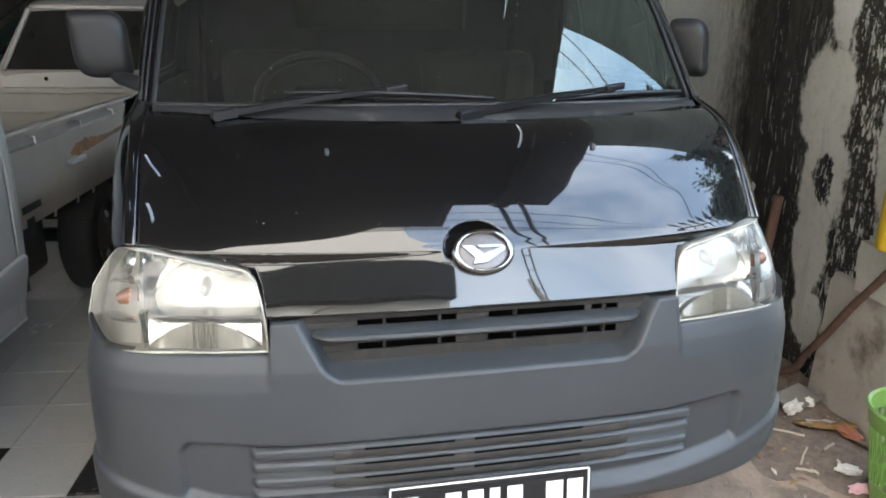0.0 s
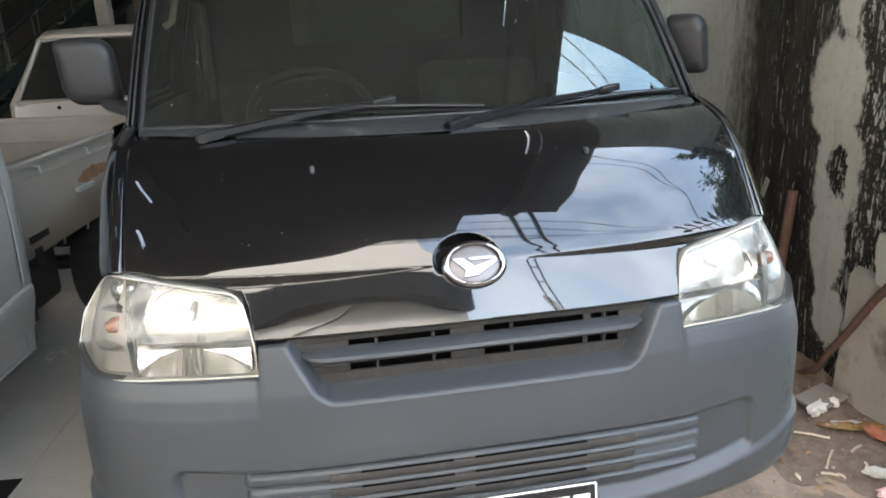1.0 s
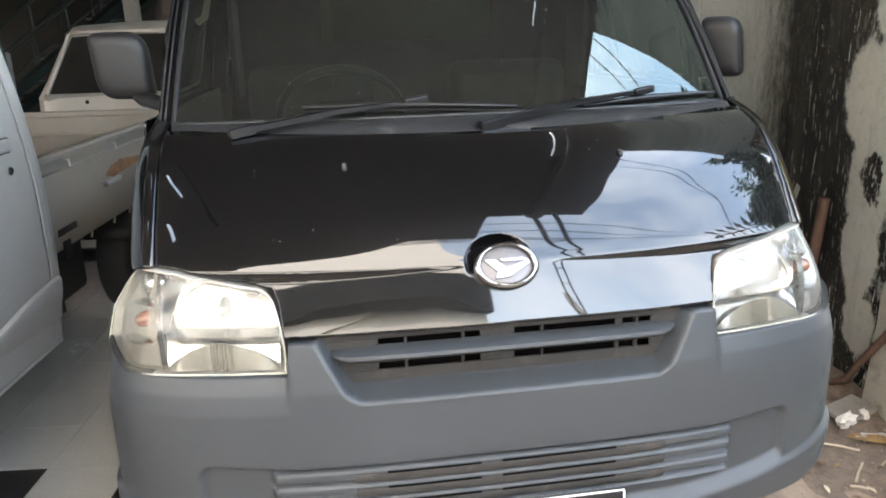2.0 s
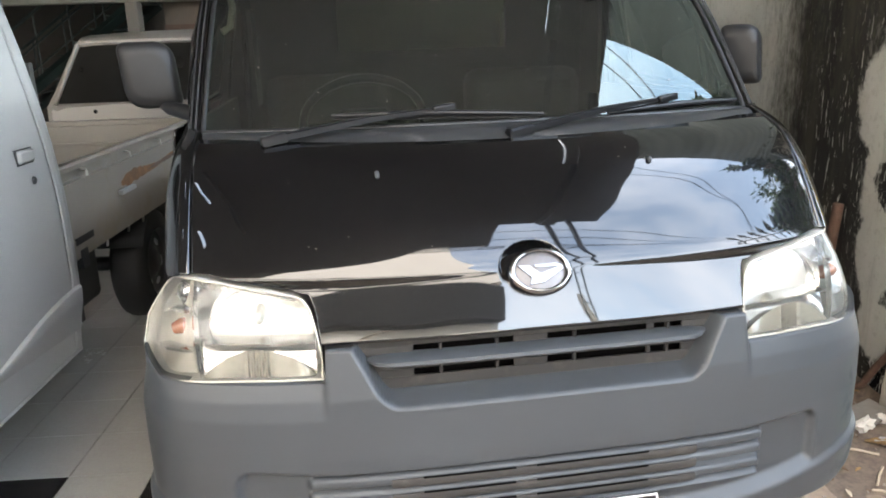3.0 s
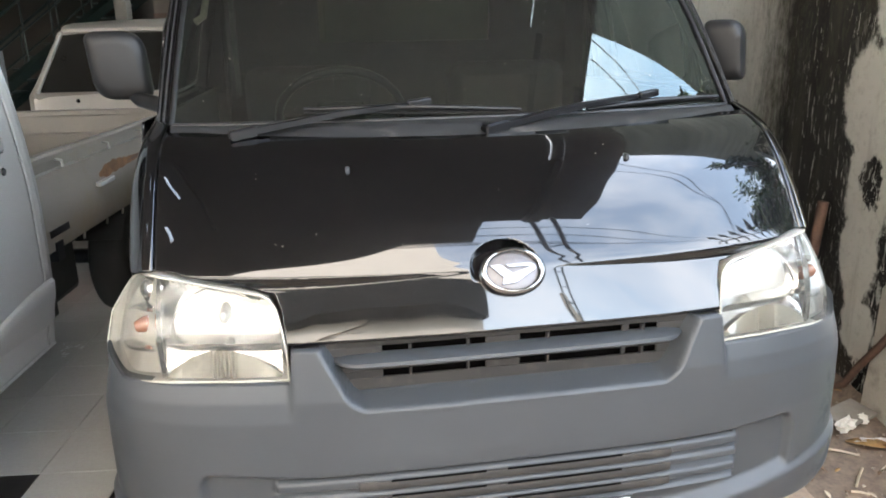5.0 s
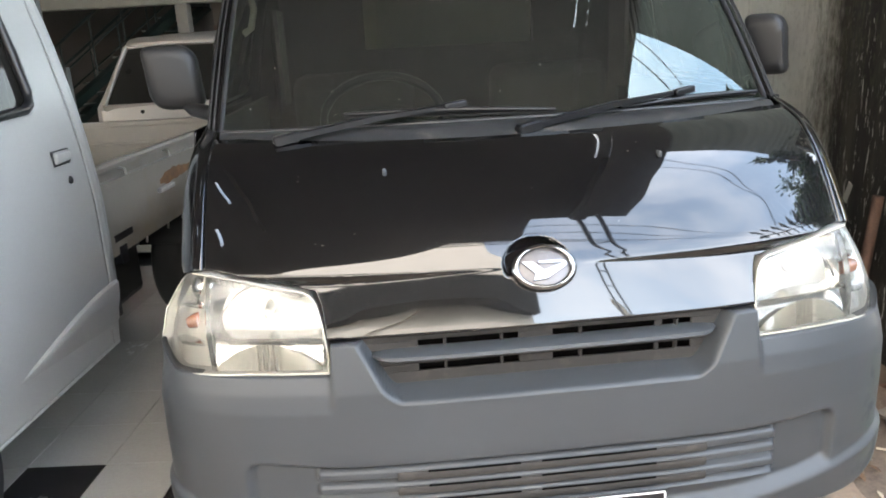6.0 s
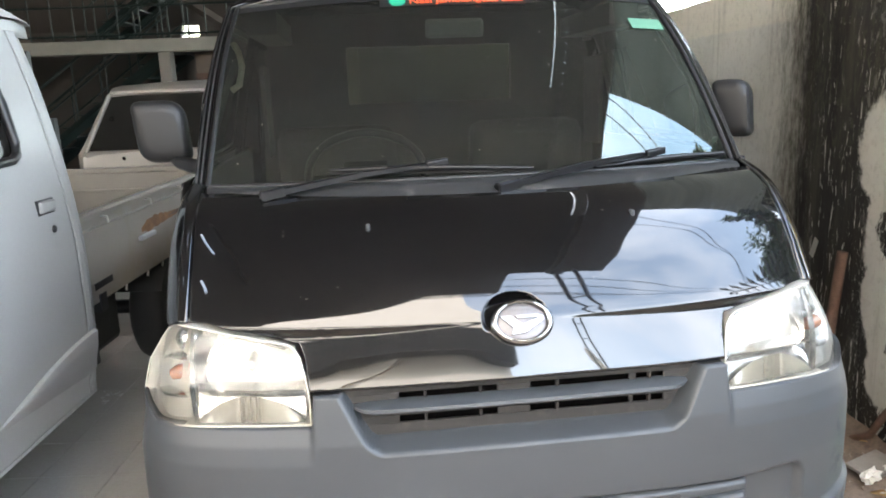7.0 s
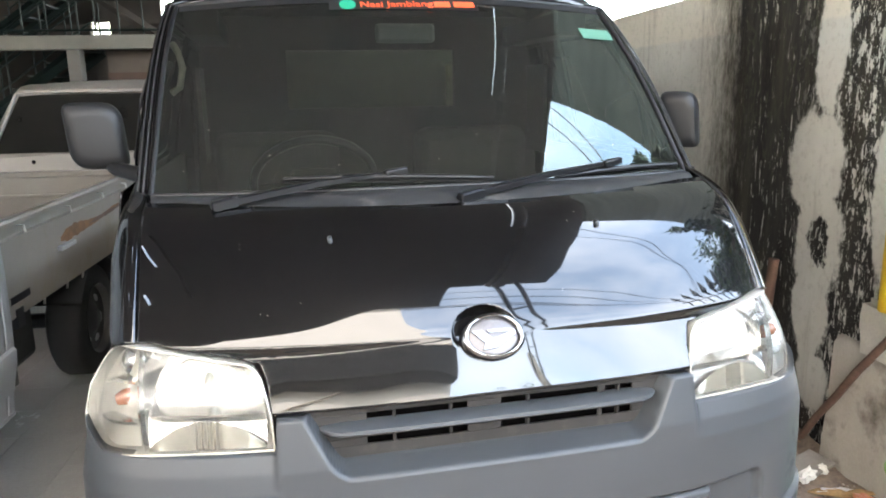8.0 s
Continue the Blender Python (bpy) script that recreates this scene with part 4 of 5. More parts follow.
bars(plate, "plate_bar", plate_at, [(-0.205, -0.035, -0.165, 0.045), (-0.105, -0.035, -0.070, 0.045), (-0.055, -0.035, -0.020, 0.045), (-0.005, -0.035, 0.018, 0.045), (0.035, -0.035, 0.070, 0.045), (0.125, -0.035, 0.165, 0.045), (0.175, -0.035, 0.212, 0.045), (-0.06, -0.06, 0.06, -0.045)], WHITE_PRINT)
part("plate_bracket", boxes(((-0.20, -0.074, 0.30), (0.21, -0.045, 0.40))), TRIM, plate)


def on_glass(u, v, lift=0.003):
    o = glass_point(u, v, lift)
    ex = (glass_point(u + 0.02, v, lift) - glass_point(u - 0.02, v, lift)).normalized()
    ey = (glass_point(u, v + 0.02, lift) - glass_point(u, v - 0.02, lift)).normalized()
    ez = ex.cross(ey)
    return Matrix(((ex.x, ey.x, ez.x, o.x), (ex.y, ey.y, ez.y, o.y), (ex.z, ey.z, ez.z, o.z), (0, 0, 0, 1)))


def lettering(name, body, size, m, mat, parent):
    cu = bpy.data.curves.new(name, "FONT")
    cu.body, cu.size, cu.extrude, cu.align_x, cu.offset = body, size, 0.0004, "LEFT", 0.0006
    tmp = bpy.data.objects.new("tmp", cu)
    scene.collection.objects.link(tmp)
    bpy.context.view_layer.update()
    me = bpy.data.meshes.new_from_object(tmp.evaluated_get(bpy.context.evaluated_depsgraph_get()))
    bpy.data.objects.remove(tmp)
    me.materials.clear()
    me.transform(m)
    return link(name, me, mat, parent)


strip = part("banner", sheet([[glass_point(u, v, 0.003) for u in np.linspace(-0.34, 0.34, 16)] for v in np.linspace(0.905, 0.965, 3)]), TRIM, black_truck, "dark banner with orange lettering on the glass", 80)
bm = bmesh.new()
bmesh.ops.create_circle(bm, cap_ends=True, segments=28, radius=0.025)
bm.transform(on_glass(-0.258, 0.938, 0.0045))
part("banner_disc", bm, GREEN_FILM, strip, "green round emblem")
lettering("banner_words", "Nasi Jamblang", 0.040, on_glass(-0.205, 0.918, 0.0045), RED, strip)
bars(strip, "banner_bar", on_glass(0.02, 0.918, 0.0045), [(0.078, 0.0, 0.128, 0.029), (0.140, 0.0, 0.205, 0.029)], RED, 0.0006)
st = on_glass(0.885, 0.785, 0.003)
sticker = part("sticker", boxes(((-0.056, -0.026, 0), (0.056, 0.026, 0.0008))), PALE_GREEN, black_truck, "pale green printed sticker on the glass")
sticker.data.transform(st)
bars(sticker, "sticker_bar", st, [(-0.045, 0.014, 0.045, 0.022), (-0.036, -0.020, 0.040, -0.016), (-0.036, 0.006, 0.040, 0.009), (-0.036, -0.016, -0.033, 0.006), (0.037, -0.016, 0.040, 0.006), (-0.028, -0.012, -0.014, 0.002), (-0.008, -0.004, 0.030, -0.001), (-0.008, -0.012, 0.022, -0.009)], GREEN_FILM, 0.0006)

specks = bmesh.new()
rnd = random.Random(21)
for k in range(34):
    if k < 24:
        m = on_glass(rnd.uniform(-0.95, 0.95), rnd.uniform(0.03, 0.75), 0.0015)
    else:
        hx, hz = rnd.uniform(-0.6, 0.6), rnd.uniform(0.95, 1.12)
        m = Matrix.Translation(Vector(hood_point(hx, bow(abs(hx)), hz, 0.0006)))
    a = rnd.uniform(0, 180)
    r = rnd.uniform(0.0004, 0.0009)
    box(specks, (-r * rnd.uniform(1, 3), -r, -r * 0.4), (r * rnd.uniform(1, 3), r, r * 0.4), m @ Matrix.Rotation(radians(a), 4, "Z"))
part("dirt_specks", specks, CONCRETE, black_truck, "pale specks of dried dirt")["kind"] = "stuff"

# ---------------------------------------------------------------- white truck's rust
gate = [o for o in white_truck.children_recursive if o.name.startswith("side_gate")][-1]
rows = []
rnd = random.Random(4)
for k, y in enumerate(np.linspace(2.50, 3.36, 36)):
    t = k / 35
    mid = 0.790 + 0.028 * t + 0.006 * math.sin(8 * t)
    h = 0.034 * min(1.0, 6 * t + 0.3) * (1 - 0.72 * step(t, 0.05, 0.7)) * (1 - 0.6 * step(t, 0.9, 1.0))
    rows.append([(0.6985, y, mid - h * rnd.uniform(0.75, 1.15)), (0.6995, y, mid), (0.6985, y, mid + h * rnd.uniform(0.75, 1.15))])
part("rust_streak", sheet(rows), RUST, gate, "orange brown rust streak", 60)
rows = []
for k, y in enumerate(np.linspace(2.86, 3.44, 24)):
    t = k / 23
    mid = 0.797 + 0.020 * t
    h = 0.010 * math.sin(math.pi * (0.08 + 0.86 * t)) * rnd.uniform(0.6, 1.2)
    rows.append([(0.7000, y, mid - h), (0.7005, y, mid), (0.7000, y, mid + h)])
part("dark_rust", sheet(rows), RUST_PIPE, gate, "dark brown rust", 60)

# ---------------------------------------------------------------- ground and floor
ground = part("ground", boxes(((-150, -150, -0.4), (150, 150, -0.012))), DIRT)
tagged(ground, "brown trodden dirt and concrete ground", "ground", kind="structure")
floor = part("floor", boxes(((-8.945, 0.58, -0.2), (0.955, 12, -0.006))), GROUT)
tagged(floor, "white tiled showroom floor with a chequered edge", "floor", kind="structure")


# ---------------------------------------------------------------- stained boundary wall
class Nodes:
    """Short hand for maths in a material."""

    def __init__(self, m):
        m.use_nodes = True
        self.n, self.l = m.node_tree.nodes, m.node_tree.links
        self.b = self.n["Principled BSDF"]
        co = self.n.new("ShaderNodeTexCoord")
        self.co = co.outputs["Object"]
        sep = self.n.new("ShaderNodeSeparateXYZ")
        self.l.new(self.co, sep.inputs[0])
        self.x, self.y, self.z = sep.outputs

    def put(self, socket, v):
        if hasattr(v, "is_linked"):
            self.l.new(v, socket)
        else:
            socket.default_value = v

    def op(self, kind, a, b=0.0, clamp=False):
        m = self.n.new("ShaderNodeMath")
        m.operation, m.use_clamp = kind, clamp
        self.put(m.inputs[0], a)
        self.put(m.inputs[1], b)
        return m.outputs[0]

    def noise(self, scale, detail=6, rough=0.6, stretch=(1, 1, 1), shift=(0, 0, 0)):
        mp = self.n.new("ShaderNodeMapping")
        mp.inputs["Scale"].default_value, mp.inputs["Location"].default_value = stretch, shift
        self.l.new(self.co, mp.inputs["Vector"])
        t = self.n.new("ShaderNodeTexNoise")
        t.inputs["Scale"].default_value, t.inputs["Detail"].default_value, t.inputs["Roughness"].default_value = scale, detail, rough
        self.l.new(mp.outputs[0], t.inputs["Vector"])
        return t.outputs["Fac"]

    def ramp(self, v, a, b, lo=0.0, hi=1.0):
        r = self.n.new("ShaderNodeMapRange")
        r.interpolation_type = "SMOOTHSTEP"
        self.put(r.inputs["Value"], v)
        r.inputs["From Min"].default_value, r.inputs["From Max"].default_value = a, b
        r.inputs["To Min"].default_value, r.inputs["To Max"].default_value = lo, hi
        return r.outputs["Result"]

    def mix(self, f, a, b):
        m = self.n.new("ShaderNodeMix")
        m.data_type = "RGBA"
        self.put(m.inputs["Factor"], f)
        self.put(m.inputs["A"], a)
        self.put(m.inputs["B"], b)
        return m.outputs["Result"]

    def blob(self, y, z, ry, rz, wob):
        """1 inside an uneven patch on the wall, 0 outside."""
        dy = self.op("DIVIDE", self.op("SUBTRACT", self.y, y), ry)
        dz = self.op("DIVIDE", self.op("SUBTRACT", self.z, z), rz)
        d = self.op("SQRT", self.op("ADD", self.op("MULTIPLY", dy, dy), self.op("MULTIPLY", dz, dz)))
        return self.ramp(self.op("ADD", d, wob), 1.12, 0.92)


MOULD = bpy.data.materials.new("mouldy_plaster")
q = Nodes(MOULD)
wob = q.op("ADD", q.op("MULTIPLY", q.op("SUBTRACT", q.noise(7, 7, 0.62, (1, 1, 0.7)), 0.5), 1.15), q.op("MULTIPLY", q.op("SUBTRACT", q.noise(30, 4, 0.6), 0.5), 0.45))
white = q.blob(1.215, 1.10, 0.150, 0.20, wob)
for spec in ((1.17, 0.80, 0.135, 0.24, wob), (1.185, 0.54, 0.115, 0.20, wob), (1.185, 1.55, 0.085, 0.26, wob), (1.14, 0.27, 0.10, 0.11, wob), (0.84, 1.05, 0.06, 0.30, wob), (0.72, 1.3, 0.10, 0.4, wob), (0.4, 1.5, 0.15, 0.4, wob)):
    white = q.op("MAXIMUM", white, q.blob(*spec))
hole = q.blob(1.16, 0.80, 0.055, 0.095, q.op("MULTIPLY", wob, 2.4))
white = q.op("SUBTRACT", white, hole, clamp=True)
streaks = q.noise(5, 8, 0.62, (1, 2.2, 0.22))
edge = q.op("ADD", q.y, q.op("MULTIPLY", q.op("SUBTRACT", streaks, 0.5), 0.42))
specks = q.noise(26, 6, 0.72, (1, 1.25, 0.55))
near = q.ramp(q.op("ADD", edge, q.op("MULTIPLY", q.op("SUBTRACT", specks, 0.5), 0.5)), 2.25, 1.80)
chips = q.ramp(specks, 0.548, 0.578)
fine_chips = q.ramp(q.noise(75, 4, 0.7, (1, 1.3, 0.6), (0, 9, 2)), 0.61, 0.64)
flakes = q.ramp(q.noise(4.5, 6, 0.65, (1, 1.3, 0.5), (0, 3, 1)), 0.36, 0.55)
mottle = q.ramp(edge, 1.42, 1.12)
slivers = q.op("MULTIPLY", q.ramp(q.noise(34, 5, 0.7, (1, 1.9, 0.28), (0, 5, 3)), 0.605, 0.635), q.ramp(edge, 1.90, 1.60))
open_side = q.ramp(edge, 1.12, 0.98)
chips = q.op("MAXIMUM", q.op("MULTIPLY", chips, q.op("MAXIMUM", flakes, open_side)), q.op("MULTIPLY", fine_chips, 0.8))
lighter = q.op("MAXIMUM", white, q.op("MAXIMUM", q.op("MULTIPLY", chips, mottle), slivers))
mould = q.op("MULTIPLY", near, q.op("SUBTRACT", 1.0, lighter), clamp=True)
thin = q.ramp(q.noise(3, 6, 0.6, (1, 1.6, 0.25), (0, 7, 0)), 0.35, 0.6, 0.965, 1.0)
mould = q.op("MULTIPLY", mould, thin)
lime = q.mix(q.ramp(q.noise(2.5, 6, 0.6), 0.35, 0.7), (0.52, 0.515, 0.465, 1), (0.61, 0.60, 0.54, 1))
band = q.ramp(q.op("ADD", q.z, q.op("MULTIPLY", q.op("SUBTRACT", streaks, 0.5), 0.04)), 1.625, 1.645)
lime = q.mix(q.op("MULTIPLY", band, 0.8), lime, (0.66, 0.62, 0.52, 1))
lime = q.mix(q.op("MULTIPLY", q.ramp(q.noise(38, 5, 0.65), 0.5, 0.68), 0.3), lime, (0.30, 0.285, 0.24, 1))
run = q.op("MULTIPLY", q.ramp(q.noise(9, 6, 0.6, (1, 1.6, 0.14), (0, 1, 0)), 0.55, 0.72), 0.35)
lime = q.mix(run, lime, (0.22, 0.21, 0.17, 1))
brown = q.mix(q.ramp(q.noise(6, 6, 0.65, (1, 1.6, 0.25), (0, 4, 0)), 0.42, 0.66), (0.007, 0.006, 0.005, 1), (0.034, 0.028, 0.019, 1))
brown = q.mix(q.op("MULTIPLY", q.ramp(q.noise(40, 5, 0.7, (1, 1.4, 0.5)), 0.50, 0.62), q.ramp(q.z, 0.7, 1.2)), brown, (0.040, 0.041, 0.023, 1))
brown = q.mix(q.op("MULTIPLY", q.ramp(edge, 1.84, 1.98), 0.5), brown, (0.070, 0.064, 0.038, 1))
q.l.new(q.mix(mould, lime, brown), q.b.inputs["Base Color"])
q.b.inputs["Roughness"].default_value = 0.88
bp = q.n.new("ShaderNodeBump")
bp.inputs["Strength"].default_value, bp.inputs["Distance"].default_value = 0.7, 0.006
q.l.new(q.op("ADD", q.op("MULTIPLY", mould, -0.6), q.op("MULTIPLY", specks, 0.5)), bp.inputs["Height"])
q.l.new(bp.outputs["Normal"], q.b.inputs["Normal"])

rows = []
for y in np.linspace(0.60, 12.0, 150):
    rows.append([(1.483 + 0.006 * noise.noise(Vector((0, y * 1.7, z * 1.7))), y, z + (0.006 * noise.noise(Vector((3, y * 3, 0))) if z > 1.8 else 0)) for z in (-0.2, 0.0, 0.25, 0.5, 0.75, 1.0, 1.25, 1.5, 1.7, 1.84)] + [(1.63, y, 1.845), (1.64, y, -0.2)])
bm = sheet(rows)
bm.faces.new([bm.verts.new(p) for p in rows[0]][::-1])
wall = part("wall_east", bm, MOULD, angle=50)
tagged(wall, "peeling plaster boundary wall with black mould stains", "wall", kind="structure")

# plinth, lump and post along the wall
rows = []
for y in np.linspace(0.60, 0.985, 12):
    n1 = 0.006 * noise.noise(Vector((1, y * 4, 0)))
    lowr = 0.0 if y < 0.97 else 0.012
    rows.append([(1.482, y, 0.515 + n1), (1.466 + n1, y, 0.512 - lowr), (1.454 + n1, y, 0.496 - lowr), (1.451 + n1, y, 0.25), (1.440 - n1, y, 0.04), (1.425, y, -0.02)])
bm = sheet(rows, flip=True)
for r_, flip_ in ((rows[-1], True), (rows[0], False)):
    ring = [bm.verts.new(p) for p in r_] + [bm.verts.new((1.482, r_[0][1], -0.02))]
    bm.faces.new(ring[::-1] if flip_ else ring)
plinth = part("plinth", bm, CONCRETE, angle=40)
tagged(plinth, "stained concrete plinth along the foot of the wall", "plinth", kind="structure")

bm = boxes(((1.436, 0.61, 0.505), (1.478, 0.835, 0.695)))
bmesh.ops.bevel(bm, geom=[e for e in bm.edges if all(v.co.z > 0.52 for v in e.verts)], offset=0.018, segments=2, affect="EDGES")
bmesh.ops.subdivide_edges(bm, edges=bm.edges[:], cuts=3, use_grid_fill=True)
for v in bm.verts:
    v.co += Vector((-0.008, 0.012, 0.010)) * noise.noise(v.co * 14)
    v.co.x = min(v.co.x, 1.478)
lump = part("cement_lump", bm, surf("white_cement", (0.50, 0.48, 0.42), 0.85, bump=0.003, dirt=(0.2, 0.18, 0.15), dirt_amount=0.2), angle=60)
tagged(lump, "rough white cement lump set on the concrete plinth", "cement block")
post = part("yellow_post", lathe([(0.0, 0.0), (0.045, 0.0), (0.045, 0.64), (0.04, 0.65), (0.0, 0.65)], 20, Matrix.Translation((1.432, 0.690, 0.690))), YELLOW, angle=40)
tagged(post, "yellow painted round post against the stained wall", "post")
hose = part("rusty_rod", tube([(1.40, 1.16, 0.012), (1.432, 1.08, 0.07), (1.436, 1.02, 0.17), (1.437, 0.92, 0.30), (1.438, 0.83, 0.43), (1.434, 0.72, 0.56), (1.42, 0.60, 0.70)], 0.014, 8), RUST_PIPE, angle=60)
tagged(hose, "bent rusty rod leaning on the concrete plinth", "rod")
pipe = part("rusty_pipe", tube([(1.40, 1.405, -0.012), (1.455, 1.40, 0.70)], 0.021, 12), RUST_PIPE, angle=60)
tagged(pipe, "short rusty pipe leaning against the mouldy wall", "pipe")
flake = bmesh.new()
box(flake, (-0.002, -0.016, -0.045), (0.002, 0.016, 0.045), Matrix.Translation((1.476, 1.66, 0.66)) @ Matrix.Rotation(radians(24), 4, "X"))
tagged(part("plaster_flake", flake, PLASTER, bevel=0.001), "loose pale plaster flake on the stained wall", "plaster flake")

# ---------------------------------------------------------------- basket
basket = thing("waste_basket", pose(1.375, 0.335, -0.012), "green plastic lattice waste basket on the dirt", "basket")
H, R0, R1 = 0.315, 0.105, 0.150
part("basket_base", lathe([(0.0, 0.004), (R0, 0.004), (R0 + 0.012, 0.075), (R0 + 0.009, 0.075), (R0 - 0.003, 0.01), (0, 0.01)], 40), BASKET_GREEN, basket, "", 40)
part("basket_rim", lathe([(R1 - 0.006, H - 0.055), (R1 - 0.001, H - 0.055), (R1 + 0.004, H - 0.012), (R1 + 0.012, H), (R1 + 0.006, H + 0.006), (R1 - 0.002, H)], 48), BASKET_GREEN, basket, "rolled green rim", 40)
for k in range(40):
    for d in (-1, 1):
        pts = []
        for i in range(5):
            t = i / 4
            z = 0.072 + (H - 0.125) * t
            r = R0 + (R1 - R0) * z / H - 0.001
            a = k * math.tau / 40 + d * 0.16 * t
            pts.append((r * math.cos(a), r * math.sin(a), z))
        part("lattice_strand", tube(pts, 0.0028, 4), BASKET_GREEN, basket, "", 60)

# ---------------------------------------------------------------- litter
LEAF = surf("dry_leaf", (0.30, 0.18, 0.07), 0.8, var=0.4, scale=20)
LEAF2 = surf("brown_leaf", (0.16, 0.10, 0.06), 0.85, var=0.4, scale=20)
PLASTIC_BAG = surf("crumpled_plastic", (0.62, 0.60, 0.55), 0.35, var=0.15)
STICK = surf("pale_stick", (0.52, 0.44, 0.33), 0.7)
PINK = surf("pink_paper", (0.62, 0.38, 0.40), 0.7)
ORANGE = surf("orange_wrapper", (0.38, 0.14, 0.08), 0.5)
SOIL = surf("loose_soil", (0.16, 0.122, 0.095), 0.95, var=0.4, scale=25, bump=0.004)
rnd = random.Random(11)


def soil_height(x, y):
    t = min(1.0, max(0.0, (x - 0.98) / 0.49))
    h = 0.055 * t * t * step(y, 0.3, 0.7) * (1 - step(y, 1.5, 1.75)) + 0.014 * noise.noise(Vector((x * 9, y * 9, 0))) * step(t, 0, 0.3)
    return max(0.0, h)


def leaf(x, y, length, turn, mat, label, curl=0.3):
    rows = []
    for i in range(7):
        t = i / 6
        w = 0.36 * length * math.sin(math.pi * min(1, t * 0.93 + 0.05)) * 0.5
        h = 0.006 + 0.10 * length * curl * math.sin(math.pi * t)
        rows.append([((t - 0.5) * length, -w, h + curl * w * 0.5), ((t - 0.5) * length, 0, h), ((t - 0.5) * length, w, h + curl * w * 0.7)])
    bm = sheet(rows)
    bm.transform(pose(x, y, -0.007 + soil_height(x, y), 0, -6, turn))
    tagged(part("leaf", bm, mat, angle=60, thick=0.0008), label, "leaf", "litter by the wall")


for x, y, ln, tu, m, lb in ((1.33, 0.74, 0.16, -35, LEAF, "large dry ochre leaf on the dirt"), (1.40, 0.70, 0.11, -20, LEAF, "dry ochre leaf on the dirt"), (1.30, 0.90, 0.09, 60, LEAF2, "curled brown leaf on the dirt"), (1.16, 0.80, 0.06, 10, LEAF2, "curled brown leaf on the dirt"), (1.41, 0.60, 0.09, 120, LEAF2, "curled brown leaf on the dirt"), (1.20, 1.02, 0.08, 30, LEAF2, "curled brown leaf on the dirt"), (1.05, 0.62, 0.045, 80, LEAF2, "small brown leaf on the dirt")):
    leaf(x, y, ln, tu, m, lb)


def stick(x, y, length, turn, r=0.004):
    bm = tube([(-length / 2, 0, r), (0, 0.002, r + 0.002), (length / 2, 0, r)], r, 6)
    bm.transform(pose(x, y, -0.011 + soil_height(x, y), 0, 0, turn))
    tagged(part("stick", bm, STICK, angle=60), "pale thin wooden stick lying on the dirt", "stick", "litter by the wall")


for a in ((1.215, 0.73, 0.11, -30), (1.20, 0.60, 0.12, 50), (1.16, 0.53, 0.05, -25), (1.30, 0.62, 0.06, 30), (1.12, 0.93, 0.05, 80), (1.26, 1.05, 0.07, -60)):
    stick(*a)


def scrap(x, y, w, d, turn, mat, label, seed, h=0.03):
    bm = bmesh.new()
    bmesh.ops.create_icosphere(bm, subdivisions=3, radius=1.0)
    for v in bm.verts:
        dd = v.co.normalized()
        k = 1 + 0.55 * noise.noise(dd * 2.3 + Vector((seed, 0, 0))) + 0.2 * noise.noise(dd * 6 + Vector((seed, 3, 0)))
        v.co = Vector((dd.x * w * k, dd.y * d * k, max(0.0, dd.z * k * 0.5 + 0.42) * h))
    bm.transform(pose(x, y, -0.013 + soil_height(x, y), 0, 0, turn))
    tagged(part("scrap", bm, mat, angle=30), label, "litter", "litter by the wall")


scrap(1.30, 0.845, 0.040, 0.022, 20, PLASTIC_BAG, "crumpled clear plastic wrapper on the dirt", 1, 0.05)
scrap(1.375, 0.87, 0.018, 0.018, 0, PLASTIC_BAG, "small white paper ball on the dirt", 2, 0.035)
scrap(1.29, 0.50, 0.034, 0.018, -25, PLASTIC_BAG, "crumpled clear plastic wrapper on the dirt", 3, 0.035)
scrap(1.395, 0.66, 0.022, 0.045, 20, ORANGE, "orange sweet wrapper beside the plinth", 4, 0.03)
scrap(1.27, 0.405, 0.045, 0.018, 10, PINK, "pink and white paper scrap by the basket", 5, 0.03)
scrap(1.36, 0.76, 0.06, 0.015, -10, surf("grey_paper", (0.42, 0.40, 0.38), 0.8), "grey paper scrap on the dirt", 6, 0.02)
scrap(1.22, 1.10, 0.04, 0.03, 40, PLASTIC_BAG, "crumpled plastic scrap in the corner", 7, 0.03)
for k in range(22):
    x, y = rnd.uniform(1.02, 1.43), rnd.uniform(0.45, 1.25)
    leaf(x, y, rnd.uniform(0.02, 0.05), rnd.uniform(0, 360), (LEAF, LEAF2, LEAF2, STICK)[k % 4], ("dry ochre leaf scrap on the dirt", "crumbling brown leaf scrap on the dirt", "crumbling brown leaf scrap on the dirt", "pale dry husk scrap on the dirt")[k % 4], rnd.uniform(0.2, 0.7))
slab = boxes(((-0.075, -0.055, -0.007), (0.075, 0.055, 0.007)))
slab.transform(pose(1.345, 0.905, 0.046, 4, -8, 20))
tagged(part("broken_slab", slab, surf("grey_cement", (0.19, 0.175, 0.155), 0.85, var=0.2, scale=20, bump=0.002), bevel=0.003), "broken grey cement slab lying against the soil", "slab", "litter by the wall")
rows = []
for y in np.linspace(0.25, 1.75, 40):
    rows.append([])
    for k, x in enumerate(np.linspace(0.98, 1.47, 16)):
        t = k / 15
        h = 0.055 * t * t * step(y, 0.3, 0.7) * (1 - step(y, 1.5, 1.75)) + 0.014 * noise.noise(Vector((x * 9, y * 9, 0))) * step(t, 0, 0.3)
        rows[-1].append((x, y, -0.0125 + max(0.0, h) if 0 < t < 1 else (-0.02 if t == 0 else h)))
